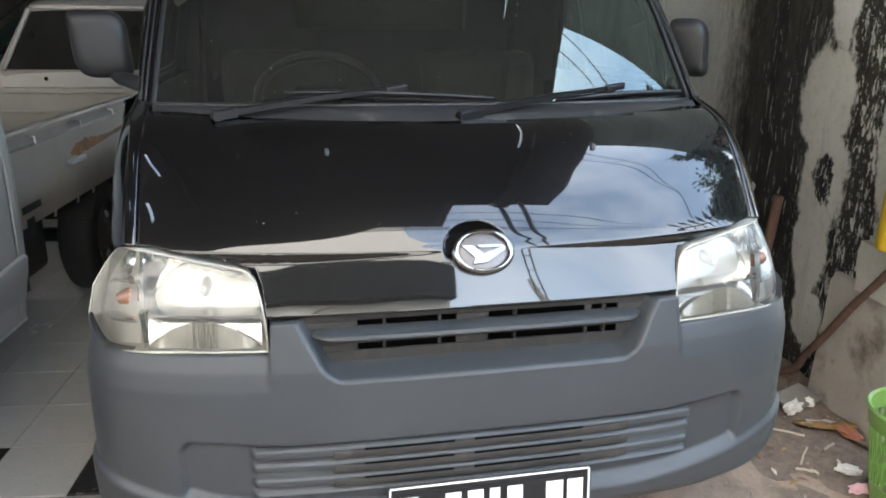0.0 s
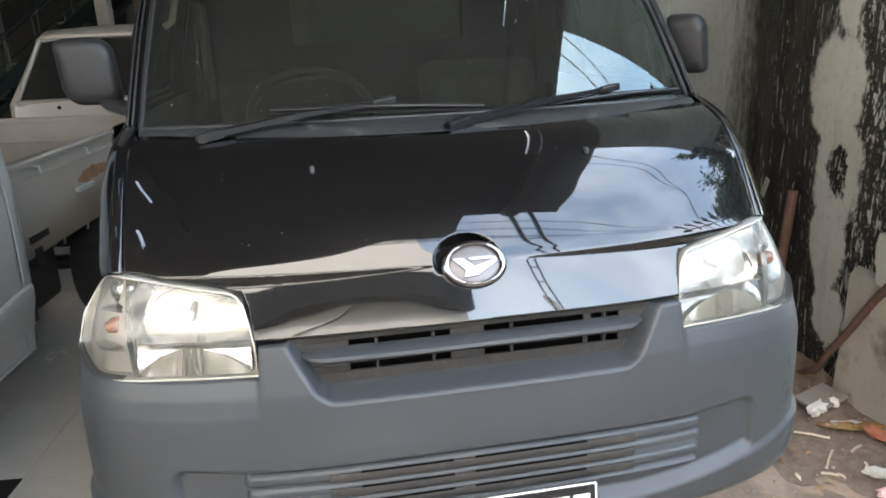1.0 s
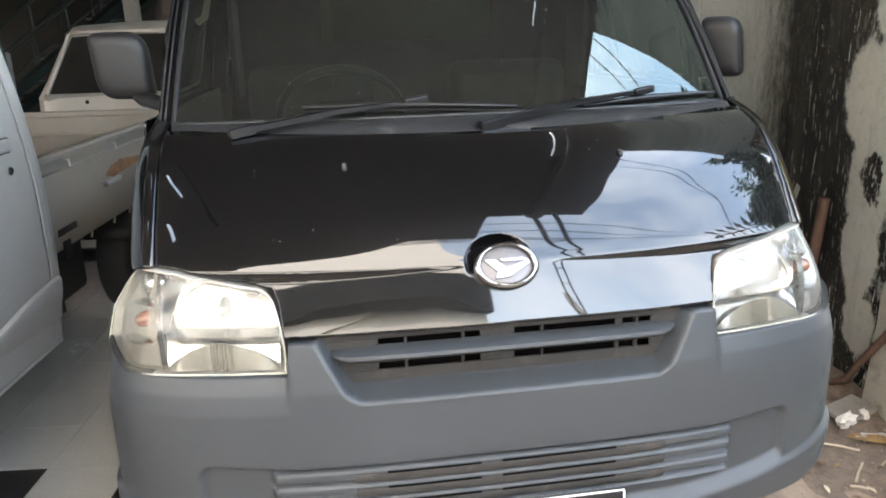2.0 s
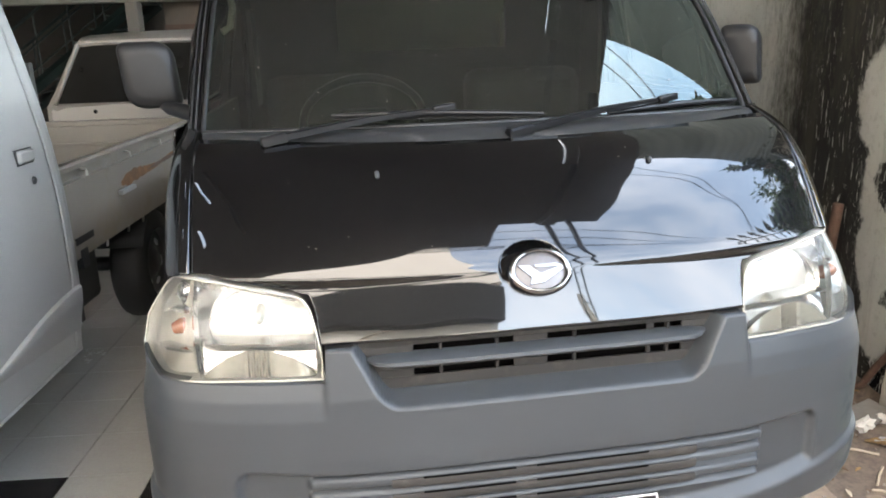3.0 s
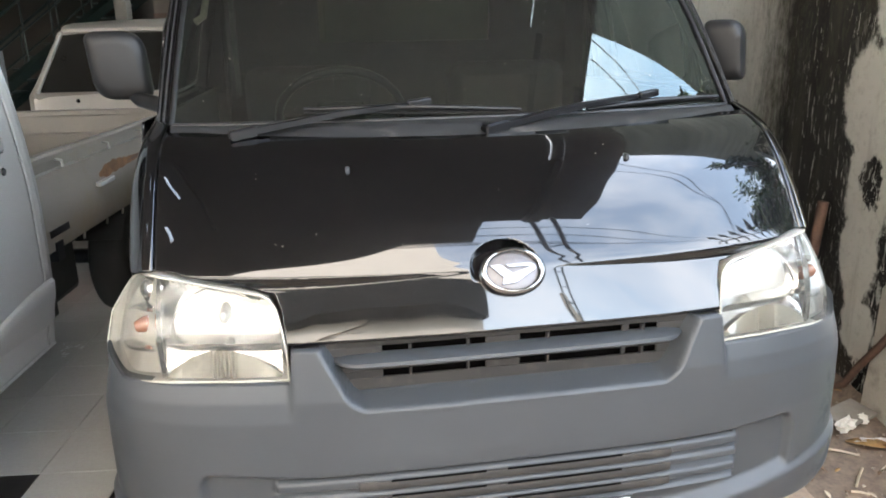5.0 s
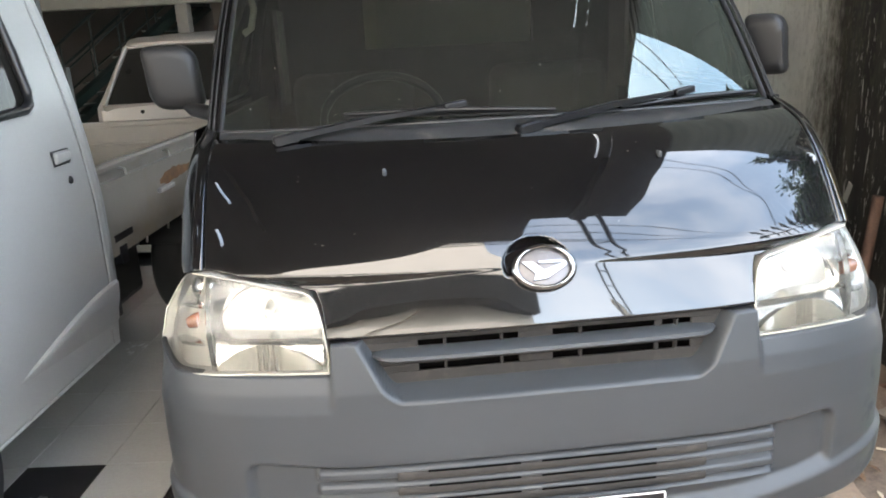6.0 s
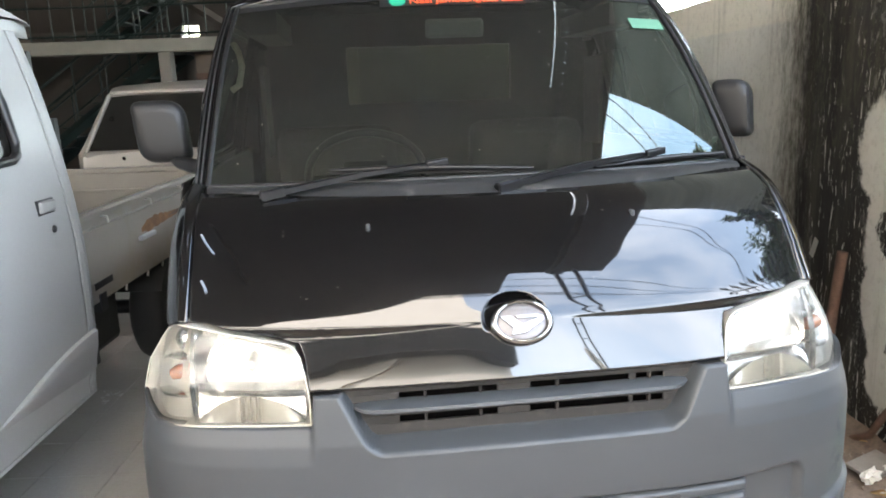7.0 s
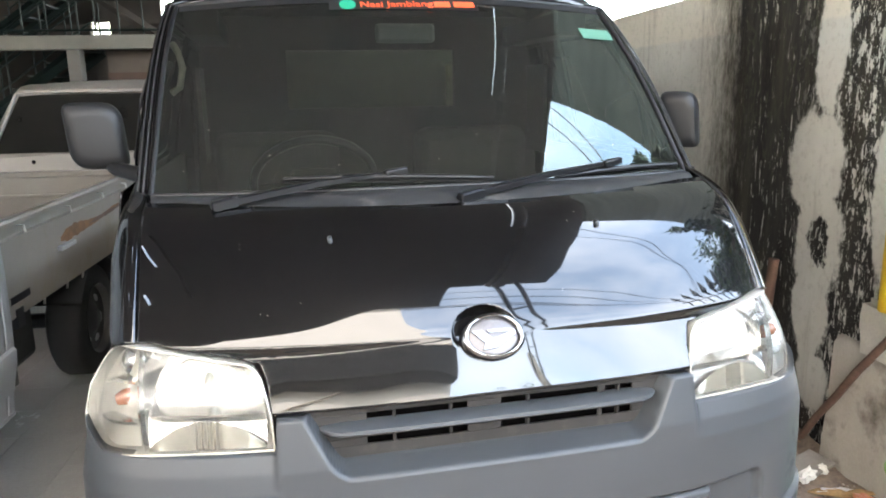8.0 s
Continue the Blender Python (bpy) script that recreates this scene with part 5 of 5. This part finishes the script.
tagged(part("soil", sheet(rows, flip=True), SOIL, angle=60), "loose dark soil heaped along the wall", "soil", kind="stuff")
grit = bmesh.new()
for k in range(190):
    x, y = rnd.uniform(0.75, 1.46), rnd.uniform(0.15, 1.6)
    r = rnd.uniform(0.0015, 0.0055)
    m = pose(x, y, -0.010 + 0.055 * max(0, (x - 0.98) / 0.49) ** 2, rnd.uniform(0, 90), rnd.uniform(0, 90), rnd.uniform(0, 90))
    box(grit, (-r, -r * 0.7, -r * 0.5), (r, r * 0.7, r * 0.5), m)
tagged(part("grit", grit, surf("grit", (0.28, 0.24, 0.2), 0.9, var=0.5, scale=40), angle=20), "scattered stones and crumbs on the dirt", "grit", kind="stuff")

# ---------------------------------------------------------------- roofs
def slab_with_slots(x0, x1, y0, y1, z, t, slots):
    """A roof sheet cut by slots (x0, x1, y0, y1)."""
    xs = sorted({x0, x1, *[v for s_ in slots for v in s_[:2]]})
    ys = sorted({y0, y1, *[v for s_ in slots for v in s_[2:]]})
    bm = bmesh.new()
    for a, b in zip(xs, xs[1:]):
        for c, d in zip(ys, ys[1:]):
            if not any(s_[0] <= a and b <= s_[1] and s_[2] <= c and d <= s_[3] for s_ in slots):
                box(bm, (a, c, z), (b, d, z + t))
    bmesh.ops.remove_doubles(bm, verts=bm.verts, dist=1e-5)
    return bm


slots = [(0.895, 0.915, 0.75, 2.3)] + [(0.99, 1.012, 0.80 + 0.14 * k, 0.835 + 0.14 * k) for k in range(12)]
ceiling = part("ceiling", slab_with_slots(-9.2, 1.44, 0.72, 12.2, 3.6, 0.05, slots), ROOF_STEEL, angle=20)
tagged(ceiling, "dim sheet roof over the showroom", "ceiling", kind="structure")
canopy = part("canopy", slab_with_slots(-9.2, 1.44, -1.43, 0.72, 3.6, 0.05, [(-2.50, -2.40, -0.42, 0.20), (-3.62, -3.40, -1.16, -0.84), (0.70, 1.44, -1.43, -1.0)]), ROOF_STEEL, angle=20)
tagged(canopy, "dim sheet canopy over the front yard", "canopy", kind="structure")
# eave's far left end is stretched, unseen, to cut sky light
fascia = bmesh.new()
pts = [(-9.2, -1.43), (0.15, -1.43), (-1.15, -1.95), (-2.4, -2.55), (-9.2, -2.9)]
low_ring = [fascia.verts.new((x, y, 3.602)) for x, y in pts]
top_ring = [fascia.verts.new((x, y, 3.648)) for x, y in pts]
fascia.faces.new(low_ring)
fascia.faces.new(top_ring[::-1])
for i in range(len(pts)):
    fascia.faces.new([low_ring[i - 1], low_ring[i], top_ring[i], top_ring[i - 1]])
bmesh.ops.recalc_face_normals(fascia, faces=fascia.faces)
part("eave", fascia, ROOF_STEEL, canopy)
for x in (-8.0, -5.0, -2.0, 1.0):
    part("rafter", boxes(((x - 0.05, -1.0, 3.45), (x + 0.05, 0.69, 3.598))), ROOF_STEEL, canopy)

# translucence is made up, to pass some daylight down to the wall
TRANSLUCENT_ROOF = bpy.data.materials.new("added_translucent_sheet")
fq = Nodes(TRANSLUCENT_ROOF)
tl, ad = fq.n.new("ShaderNodeBsdfTranslucent"), fq.n.new("ShaderNodeMixShader")
fq.b.inputs["Roughness"].default_value = 0.7
sheet_tone = fq.mix(fq.ramp(fq.noise(1.4, 6, 0.6, (1, 0.3, 1)), 0.35, 0.65), (0.028, 0.030, 0.026, 1), (0.050, 0.052, 0.045, 1))
fq.l.new(sheet_tone, fq.b.inputs["Base Color"])
fq.l.new(sheet_tone, tl.inputs["Color"])
ad.inputs[0].default_value = 0.6
fq.l.new(fq.b.outputs[0], ad.inputs[1])
fq.l.new(tl.outputs[0], ad.inputs[2])
fq.l.new(ad.outputs[0], fq.n["Material Output"].inputs["Surface"])
rows = [[(x, max(y, 0.82 - 0.085 * (x - 1.42)), 3.62 + 0.005 * math.sin(x * 42)) for x in np.arange(1.42, 4.2, 0.0187)] for y in (0.5, 4, 8, 12.2)]
tagged(part("side_roof", sheet(rows), TRANSLUCENT_ROOF, angle=60), "roof sheet along the boundary wall, made translucent to light it", "roof", kind="structure")

# ---------------------------------------------------------------- showroom behind
def wall_with_holes(x0, x1, z0, z1, y, t, holes):
    xs = sorted({x0, x1, *[v for h in holes for v in h[:2]]})
    zs = sorted({z0, z1, *[v for h in holes for v in h[2:]]})
    bm = bmesh.new()
    for a, b in zip(xs, xs[1:]):
        for c, d in zip(zs, zs[1:]):
            if not any(h[0] <= a and b <= h[1] and h[2] <= c and d <= h[3] for h in holes):
                box(bm, (a, y, c), (b, y + t, d))
    bmesh.ops.remove_doubles(bm, verts=bm.verts, dist=1e-5)
    return bm


north = part("wall_north", wall_with_holes(-9.2, 1.64, -0.2, 3.6, 12.0, 0.2, [(-4.515, -4.17, 2.38, 2.62), (-3.36, -2.5, 2.55, 3.4)]), DIMMED_WALL, angle=20)
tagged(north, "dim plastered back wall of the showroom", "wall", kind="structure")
west = part("wall_west", boxes(((-9.2, 0.65, -0.2), (-8.95, 12.0, 3.6))), DIMMED_WALL)
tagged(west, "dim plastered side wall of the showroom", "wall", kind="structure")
vent = thing("window_1", pose(0, 0, 0), "pierced ventilation block letting daylight in", "vent block", kind="structure")
for k in range(-5, 9):
    for sg in (-1, 1):
        pts = []
        for i in range(2):
            z = 2.38 + 0.24 * i
            x = -4.515 + 0.0432 * k + 0.24 * (i if sg > 0 else 1 - i)
            pts.append(Vector((x, 12.1 + 0.004 * sg, z)))
        lo, hi = (pts[0], pts[1]) if pts[0].x < pts[1].x else (pts[1], pts[0])
        t0, t1 = max(0.0, (-4.515 - lo.x) / 0.24), min(1.0, (-4.17 - lo.x) / 0.24)
        if t1 - t0 > 0.05:
            part("slat", tube([lo.lerp(hi, t0), lo.lerp(hi, t1)], 0.009, 5), BEAM_PAINT, vent)
beam = part("beam", boxes(((-8.95, 9.0, 2.005), (1.48, 9.25, 2.185)), ((-8.95, 9.25, 2.105), (1.48, 10.6, 2.185))), BEAM_PAINT, bevel=0.01)
tagged(beam, "cream concrete beam of the mezzanine", "beam", kind="structure")
for x in (-3.80, -7.2):
    col = part("column", boxes(((x - 0.08, 9.02, -0.006), (x + 0.08, 9.22, 2.005))), COLUMN_PAINT, bevel=0.01)
    tagged(col, "cream concrete column under the beam", "column", kind="structure")
brace = part("sloping_brace", tube([(-3.95, 9.45, 2.99), (-2.60, 9.45, 2.06)], 0.07, 4), DIMMED_WALL)
tagged(brace, "brown sloping brace above the mezzanine beam", "brace", kind="structure")
panel = part("partition", boxes(((-3.55, 9.6, -0.006), (-1.2, 9.7, 2.105))), PARTITION)
tagged(panel, "dull partition wall below the mezzanine", "partition", kind="structure")
part("partition_rail", boxes(((-3.55, 9.56, 1.62), (-1.2, 9.6, 1.72))), surf("brown_board", (0.10, 0.06, 0.045), 0.7), panel)


def staircase(at, run, rise, count, width, label):
    st_ = thing("staircase", at, label, "staircase")
    for yy in (0.0, width):
        part("stringer", tube([(0, yy, 0), (run * count, yy, rise * count)], 0.085, 4), GREEN_STEEL, st_)
        part("handrail", tube([(0, yy, 0.9), (run * count, yy, rise * count + 0.9)], 0.022, 8), GREEN_STEEL, st_)
        part("mid_rail", tube([(0, yy, 0.5), (run * count, yy, rise * count + 0.5)], 0.014, 6), GREEN_STEEL, st_)
        for k in range(0, count + 1, 2):
            part("baluster", tube([(run * k, yy, rise * k), (run * k, yy, rise * k + 0.9)], 0.014, 6), GREEN_STEEL, st_)
    for k in range(count):
        part("tread", boxes(((run * k, 0, rise * k + rise - 0.02), (run * (k + 1) + 0.02, width, rise * k + rise))), GREEN_STEEL, st_)
    return st_


staircase(pose(-6.7, 9.4, 0.0), 0.24, 0.17, 12, 0.9, "green painted steel staircase up to the mezzanine")
staircase(pose(-5.2, 9.9, 2.185), 0.24, 0.17, 8, 0.8, "green painted steel upper staircase on the mezzanine")
railing = thing("railing", pose(0, 0, 0), "green steel railing along the mezzanine edge", "railing")
for z in (2.25, 2.63, 3.08):
    part("rail", tube([(-8.9, 9.08, z), (-2.6, 9.08, z)], 0.018, 6), GREEN_STEEL, railing)
for k in range(22):
    x = -8.9 + 0.3 * k
    part("baluster", tube([(x, 9.08, 2.185), (x, 9.08, 3.08)], 0.012, 6), GREEN_STEEL, railing)

# ---------------------------------------------------------------- white hatchback behind
car = thing("hatchback_car", pose(-2.03, 4.20, 0), "white hatchback parked behind the pickup, tail towards the yard", "car")
sect = [  # y, half width, sill z, belt z, shoulder half width at the top, top z
    (0.00, 0.80, 0.36, 0.97, 0.755, 0.985), (0.05, 0.855, 0.28, 0.99, 0.775, 1.03), (0.10, 0.865, 0.24, 1.00, 0.750, 1.16), (0.20, 0.87, 0.22, 1.00, 0.700, 1.34), (0.28, 0.87, 0.22, 1.00, 0.655, 1.46), (0.42, 0.87, 0.22, 1.00, 0.625, 1.50),
    (0.9, 0.86, 0.22, 1.0, 0.615, 1.515), (1.6, 0.85, 0.22, 0.98, 0.60, 1.515), (2.1, 0.825, 0.22, 0.96, 0.58, 1.46), (2.8, 0.82, 0.22, 0.92, 0.66, 1.02), (3.5, 0.78, 0.25, 0.80, 0.60, 0.84), (3.7, 0.66, 0.32, 0.66, 0.5, 0.68)]
rows = []
for y, w, z0, zb, wt, zt in sect:
    half = [(w * 0.9, z0), (w, z0 + 0.12), (w, (z0 + zb) / 2), (w * 0.985, zb), (wt + (w - wt) * 0.35, zb + (zt - zb) * 0.6), (wt, zt - 0.02), (wt * 0.9, zt), (wt * 0.45, zt + 0.015), (0, zt + 0.02)]
    rows.append([(x, y, z) for x, z in half] + [(-x, y, z) for x, z in half[-2::-1]])
bm = sheet(rows, flip=True)
bm.faces.new([bm.verts.new(p) for p in rows[0]])
body = part("body", bm, HATCH_PAINT, car, "white painted body", 40)
part("rear_window", sheet([[(u * (0.742 - 0.125 * t - 0.012 * abs(u) ** 8), 0.045 + 0.225 * t - 0.050, 1.018 + 0.405 * t - 0.012 * abs(u) ** 6 * t) for u in np.linspace(-1, 1, 14)] for t in np.linspace(0, 1, 6)]), SIDE_GLASS, car, "dark rear window", 60)
# near-black sheet that paints the unlit cabin behind the glass
part("window_backing", sheet([[(u * (0.735 - 0.125 * t), 0.045 + 0.225 * t - 0.042, 1.023 + 0.39 * t) for u in np.linspace(-1, 1, 14)] for t in np.linspace(0, 1, 6)]), HOLLOW_SHADE, car, "", 60)
part("key_lock", lathe([(0, 0.003), (0.014, 0.003), (0.015, 0)], 14, Matrix.Translation((-0.477, -0.004, 0.954)) @ Matrix.Rotation(radians(90), 4, "X")), HOLLOW_SHADE, car)
spoiler = [[(u * (0.632 - 0.02 * q), 0.205 + 0.24 * q + 0.05 * abs(u) ** 4, 1.432 + a) for q, a in ((0.10, -0.004), (0.0, 0.004), (0.02, 0.024), (0.25, 0.050), (0.8, 0.068), (1.0, 0.070))] for u in np.linspace(-1, 1, 17)]
part("roof_spoiler", sheet(spoiler, flip=True), HATCH_PAINT, car, "white spoiler over the rear window", 50, 0.012)
for s in (-1, 1):
    part("pillar_strip", tube([(s * (0.757 - 0.125 * t), 0.004 + 0.225 * t, 1.012 + 0.415 * t) for t in (0.0, 0.3, 0.6, 0.9, 1.0)], 0.014, 8), HATCH_PAINT, car, "", 60)
part("rear_bumper", boxes(((-0.79, -0.06, 0.30), (0.79, 0.10, 0.56))), HATCH_PAINT, car, "", bevel=0.04)
part("tailgate_seam", boxes(((-0.74, -0.004, 0.842), (0.74, 0.004, 0.848))), HOLLOW_SHADE, car)
for s in (-1, 1):
    part("tail_light", boxes(((min(s * 0.66, s * 0.80), -0.015, 0.58), (max(s * 0.66, s * 0.80), 0.06, 0.80))), surf("red_lamp", (0.35, 0.02, 0.02), 0.2, coat=1), car, "red tail light", bevel=0.02)
    for y in (0.62, 2.95):
        at = Matrix.Translation((s * 0.72, y, 0.285)) @ Matrix.Rotation(radians(90 * s), 4, "Y")
        w_ = part("wheel", lathe([(0.17, -0.08), (0.26, -0.085), (0.29, -0.05), (0.29, 0.05), (0.26, 0.085), (0.17, 0.08)], 32, at), RUBBER, car)
        part("rim", lathe([(0.18, 0.085), (0.16, 0.06), (0.05, 0.07), (0, 0.07)], 32, at), RIM, w_)

# ---------------------------------------------------------------- street behind the camera
house = thing("street_building", pose(0, 0, 0), "cream and grey building across the street", "building")
FACADE = surf("cream_facade", (0.80, 0.71, 0.63), 0.8, var=0.1, scale=1.0)
FACADE_DARK = surf("added_facade_dark", (0.014, 0.014, 0.015), 0.8, spec=0.1, var=0.2)
part("wall", boxes(((-16, -11, -0.1), (2.2, -7.0, 4.6))), FACADE, house, "cream rendered wall")
# made-up band whose edges are fitted to the dark stripe the hood mirrors
BAND_LOW = ([-1.5, -0.9, -0.25, 0.3, 0.75, 1.2, 2.2], [5.22, 5.00, 4.66, 4.30, 4.02, 3.78, 3.22])
BAND_TOP = ([-1.5, -0.7, 0.25, 1.2, 2.2], [6.48, 6.12, 5.38, 4.82, 4.30])
rows = []
for x in (-16, -1.5, -1.1, -0.7, -0.25, 0.25, 0.75, 1.2, 1.5, 2.2):
    lo, hi = curve(x, *BAND_LOW), curve(x, *BAND_TOP)
    rows.append([(x, -6.898, hi), (x, -6.6, hi - 0.05), (x, -6.6, lo), (x, -6.898, lo)])
part("awning", sheet(rows, close=True), FACADE_DARK, house, "dark sloping band added for the hood's reflection")
part("top_storey", boxes(((-16, -11, 4.6), (2.3, -6.9, 13.5))), FACADE, house, "cream rendered top storeys")
# unseen dark fronts, added so the hood's crease mirrors something dark
for k in range(5):
    part("shopfront", boxes(((-14.6 + 3.3 * k, -7.02, 0.0), (-12.0 + 3.3 * k, -6.99, 2.4))), FACADE_DARK, house, "dark panel added low on the facade for the reflection")
for k in range(5):
    part("shutter_post", boxes(((-15.5 + 3.4 * k, -6.98, 0.0), (-15.3 + 3.4 * k, -6.9, 2.95))), FACADE_DARK, house)

ladder = thing("cable_bridge", pose(0, 0, 0), "dark steel ladder beam reaching over the yard", "cable bridge")
p0, p1 = Vector((1.08, -0.95, 3.56)), Vector((4.6, -8.6, 3.75))
side = (p1 - p0).cross(Vector((0, 0, 1))).normalized() * 0.08
for sgn in (-1, 1):
    part("rail", tube([p0 + side * sgn, p1 + side * sgn], 0.022, 6), TRIM, ladder)
for k in range(7):
    c = p0.lerp(p1, (k + 0.5) / 7)
    part("rung", tube([c - side, c + side], 0.014, 6), TRIM, ladder)
part("pole", tube([p1 + Vector((0, 0, -3.77)), p1 + Vector((0, 0, 0.8))], [0.12, 0.09], 12), CONCRETE, ladder)
ASPHALT = surf("asphalt", (0.05, 0.05, 0.05), 0.85, var=0.25, scale=3, fine=120, bump=0.003)
# unseen road, added dark so the hood's ledge mirrors dark ground
road = part("road", boxes(((-60, -6.4, -0.3), (60, -2.3, -0.006))), ASPHALT)
tagged(road, "dark asphalt street added before the yard, out of view", "road", kind="structure")
for x in (-13.0, 15.0):
    pole = part("utility_pole", tube([(x, -2.75, -0.05), (x, -2.75, 7.0)], [0.15, 0.10], 12), CONCRETE, angle=40)
    tagged(pole, "grey concrete utility pole beside the street", "utility pole", "street poles")
for y, z, sag in ((-2.80, 6.55, 0.25), (-2.70, 6.90, 0.30), (-2.84, 6.20, 0.22), (-2.66, 5.80, 0.20)):
    a, b = Vector((-13, y, z)), Vector((15, y, z))
    tagged(part("cable", tube([a.lerp(b, i / 24) - Vector((0, 0, sag * math.sin(math.pi * i / 24))) for i in range(25)], 0.011, 5), TRIM, angle=60), "black sagging overhead cable above the street", "cable", "street cables")
for a, b in (((-1.0, 2.97, 6.0), (13.3, -5.58, 6.0)), ((-1.0, 2.20, 6.0), (13.0, -4.60, 6.0))):
    tagged(part("cable", tube([Vector(a).lerp(Vector(b), i / 8) for i in range(9)], 0.012, 5), TRIM, angle=60), "black overhead cable crossing above the yard", "cable", "street cables")
fence_at = pose(2.16, -0.64, -0.012, 0, 0, -49.4)
fence = thing("spear_fence", fence_at, "dark steel fence with spear points beside the yard", "fence")
# unseen wall, added to keep the reflection along the hood's crease dark
bm = bmesh.new()
box(bm, (2.46, -2.25, -0.2), (2.60, -0.86, 1.62))
box(bm, (0.08, -0.12, -0.19), (0.22, 1.55, 1.62), fence_at)
side_wall = part("side_wall", bm, surf("added_wall_dark", (0.06, 0.058, 0.048), 0.9, var=0.4, scale=3, bump=0.003))
tagged(side_wall, "dark wall added out of view behind the spear fence", "wall", kind="structure")
for z in (0.25, 1.25, 2.15):
    part("rail", tube([(0, -0.08, z), (0, 1.55, z)], 0.018, 6), GREEN_STEEL, fence)
for k in range(10):
    bar_ = part("picket", tube([(0, 0.165 * k, 0.0), (0, 0.165 * k, 2.32)], 0.013, 6), GREEN_STEEL, fence)
    part("spear_point", lathe([(0.013, 2.28), (0.036, 2.32), (0.014, 2.36), (0.046, 2.43), (0.036, 2.48), (0.0, 2.60)], 10, Matrix.Translation((0, 0.165 * k, 0))), GREEN_STEEL, bar_)

# made-up wall out of view that darkens the hood's low reflections
street_wall = part("street_wall", boxes(((2.6, -7.4, -0.2), (22, -7.2, 2.7))), surf("added_far_wall_dark", (0.07, 0.068, 0.055), 0.9, var=0.4, scale=2))
tagged(street_wall, "dark wall added out of view across the street", "wall", kind="structure")
FOLIAGE = surf("tree_leaves", (0.045, 0.085, 0.028), 0.55, var=0.45, scale=3)
BARK = surf("bark", (0.10, 0.075, 0.055), 0.9, var=0.3, scale=12, bump=0.01)


def tree(x, y, height, spread, leaves, seed, label):
    r = random.Random(seed)
    t_ = thing("tree", pose(x, y, -0.02), label, "tree", "trees round the yard")
    top = height * 0.62
    part("trunk", tube([(0, 0, 0), (0.05, 0.03, top * 0.4), (-0.04, 0.06, top)], [0.13, 0.10, 0.06], 10), BARK, t_)
    ends = []
    for k in range(11):
        a, h = k * 2.4 + r.random(), top * r.uniform(0.45, 1.0)
        e = Vector((math.cos(a) * spread * r.uniform(0.5, 0.95), math.sin(a) * spread * r.uniform(0.5, 0.95), min(height, h + height * r.uniform(0.12, 0.36))))
        b = Vector((0, 0.03, h))
        m = b.lerp(e, 0.5) + Vector((0, 0, 0.12 * height * 0.3))
        part("limb", tube([b, m, e], [0.05, 0.03, 0.012], 6), BARK, t_)
        ends += [e, m, e.lerp(m, 0.5)]
    verts, faces = [], []
    for k in range(leaves):
        c = r.choice(ends) + Vector((r.gauss(0, 1), r.gauss(0, 1), r.gauss(0, 0.8))) * spread * 0.22
        d = Vector((r.gauss(0, 1), r.gauss(0, 1), r.gauss(0, 0.6))).normalized()
        u = d.cross(Vector((r.gauss(0, 1), r.gauss(0, 1), r.gauss(0, 1)))).normalized()
        s_ = r.uniform(0.05, 0.11)
        n0 = len(verts)
        verts += [c - d * s_, c + u * s_ * 0.35, c + d * s_, c - u * s_ * 0.35]
        faces.append((n0, n0 + 1, n0 + 2, n0 + 3))
    me = bpy.data.meshes.new("crown")
    me.from_pydata([tuple(v) for v in verts], [], faces)
    link("crown", me, FOLIAGE, t_, "green leafy crown")["kind"] = "stuff"


tree(4.7, 0.35, 4.6, 0.8, 3000, 1, "leafy green tree beyond the boundary wall")
tree(4.05, 0.45, 4.0, 0.68, 8000, 7, "dense leafy tree beyond the boundary wall")
tree(2.85, 0.62, 4.0, 0.20, 2200, 8, "narrow leafy tree beside the roof edge")
tree(3.4, 2.0, 3.4, 0.9, 2600, 2, "low leafy tree beyond the boundary wall")
tree(7.5, -7.0, 3.6, 1.6, 3000, 3, "small leafy tree down the street")
tree(10.5, -4.0, 4.0, 1.8, 3000, 4, "small leafy tree down the street")
tree(6.0, -10.5, 4.2, 1.6, 3000, 5, "small leafy tree down the street")

# ---------------------------------------------------------------- floor tiles
tile_me = {}
for key, mat in (("w", TILE_WHITE), ("k", TILE_BLACK)):
    bm = boxes(((-0.139, -0.139, -0.008), (0.139, 0.139, 0.0)))
    bmesh.ops.bevel(bm, geom=[e for e in bm.edges if all(v.co.z > -0.001 for v in e.verts)], offset=0.0015, segments=1, affect="EDGES")
    tile_me[key] = bpy.data.meshes.new("tile")
    bm.to_mesh(tile_me[key])
    bm.free()
    tile_me[key].materials.append(mat)
far_v, far_f = [], []
for i in range(-26, 10):
    for j in range(0, 41):
        x, y = -1.29 + 0.28 * i, 0.725 + 0.28 * j
        if x > 0.9 or x < -8.7 or y > 11.9:
            continue
        dark = j == 0 and i % 2 != 0
        if dark or (-4 <= i <= 6 and j <= 20):
            t_ = new("tile", tile_me["k" if dark else "w"])
            t_.parent = floor
            t_.matrix_world = Matrix.Translation((x, y, 0.0005 * noise.noise(Vector((x * 7, y * 7, 0)))))
        else:
            n0 = len(far_v)
            far_v += [(x - 0.139, y - 0.139, 0), (x + 0.139, y - 0.139, 0), (x + 0.139, y + 0.139, 0), (x - 0.139, y + 0.139, 0)]
            far_f.append((n0, n0 + 1, n0 + 2, n0 + 3))
me = bpy.data.meshes.new("far_tiles")
me.from_pydata(far_v, [], far_f)
link("far_tiles", me, TILE_WHITE, floor)["kind"] = "stuff"
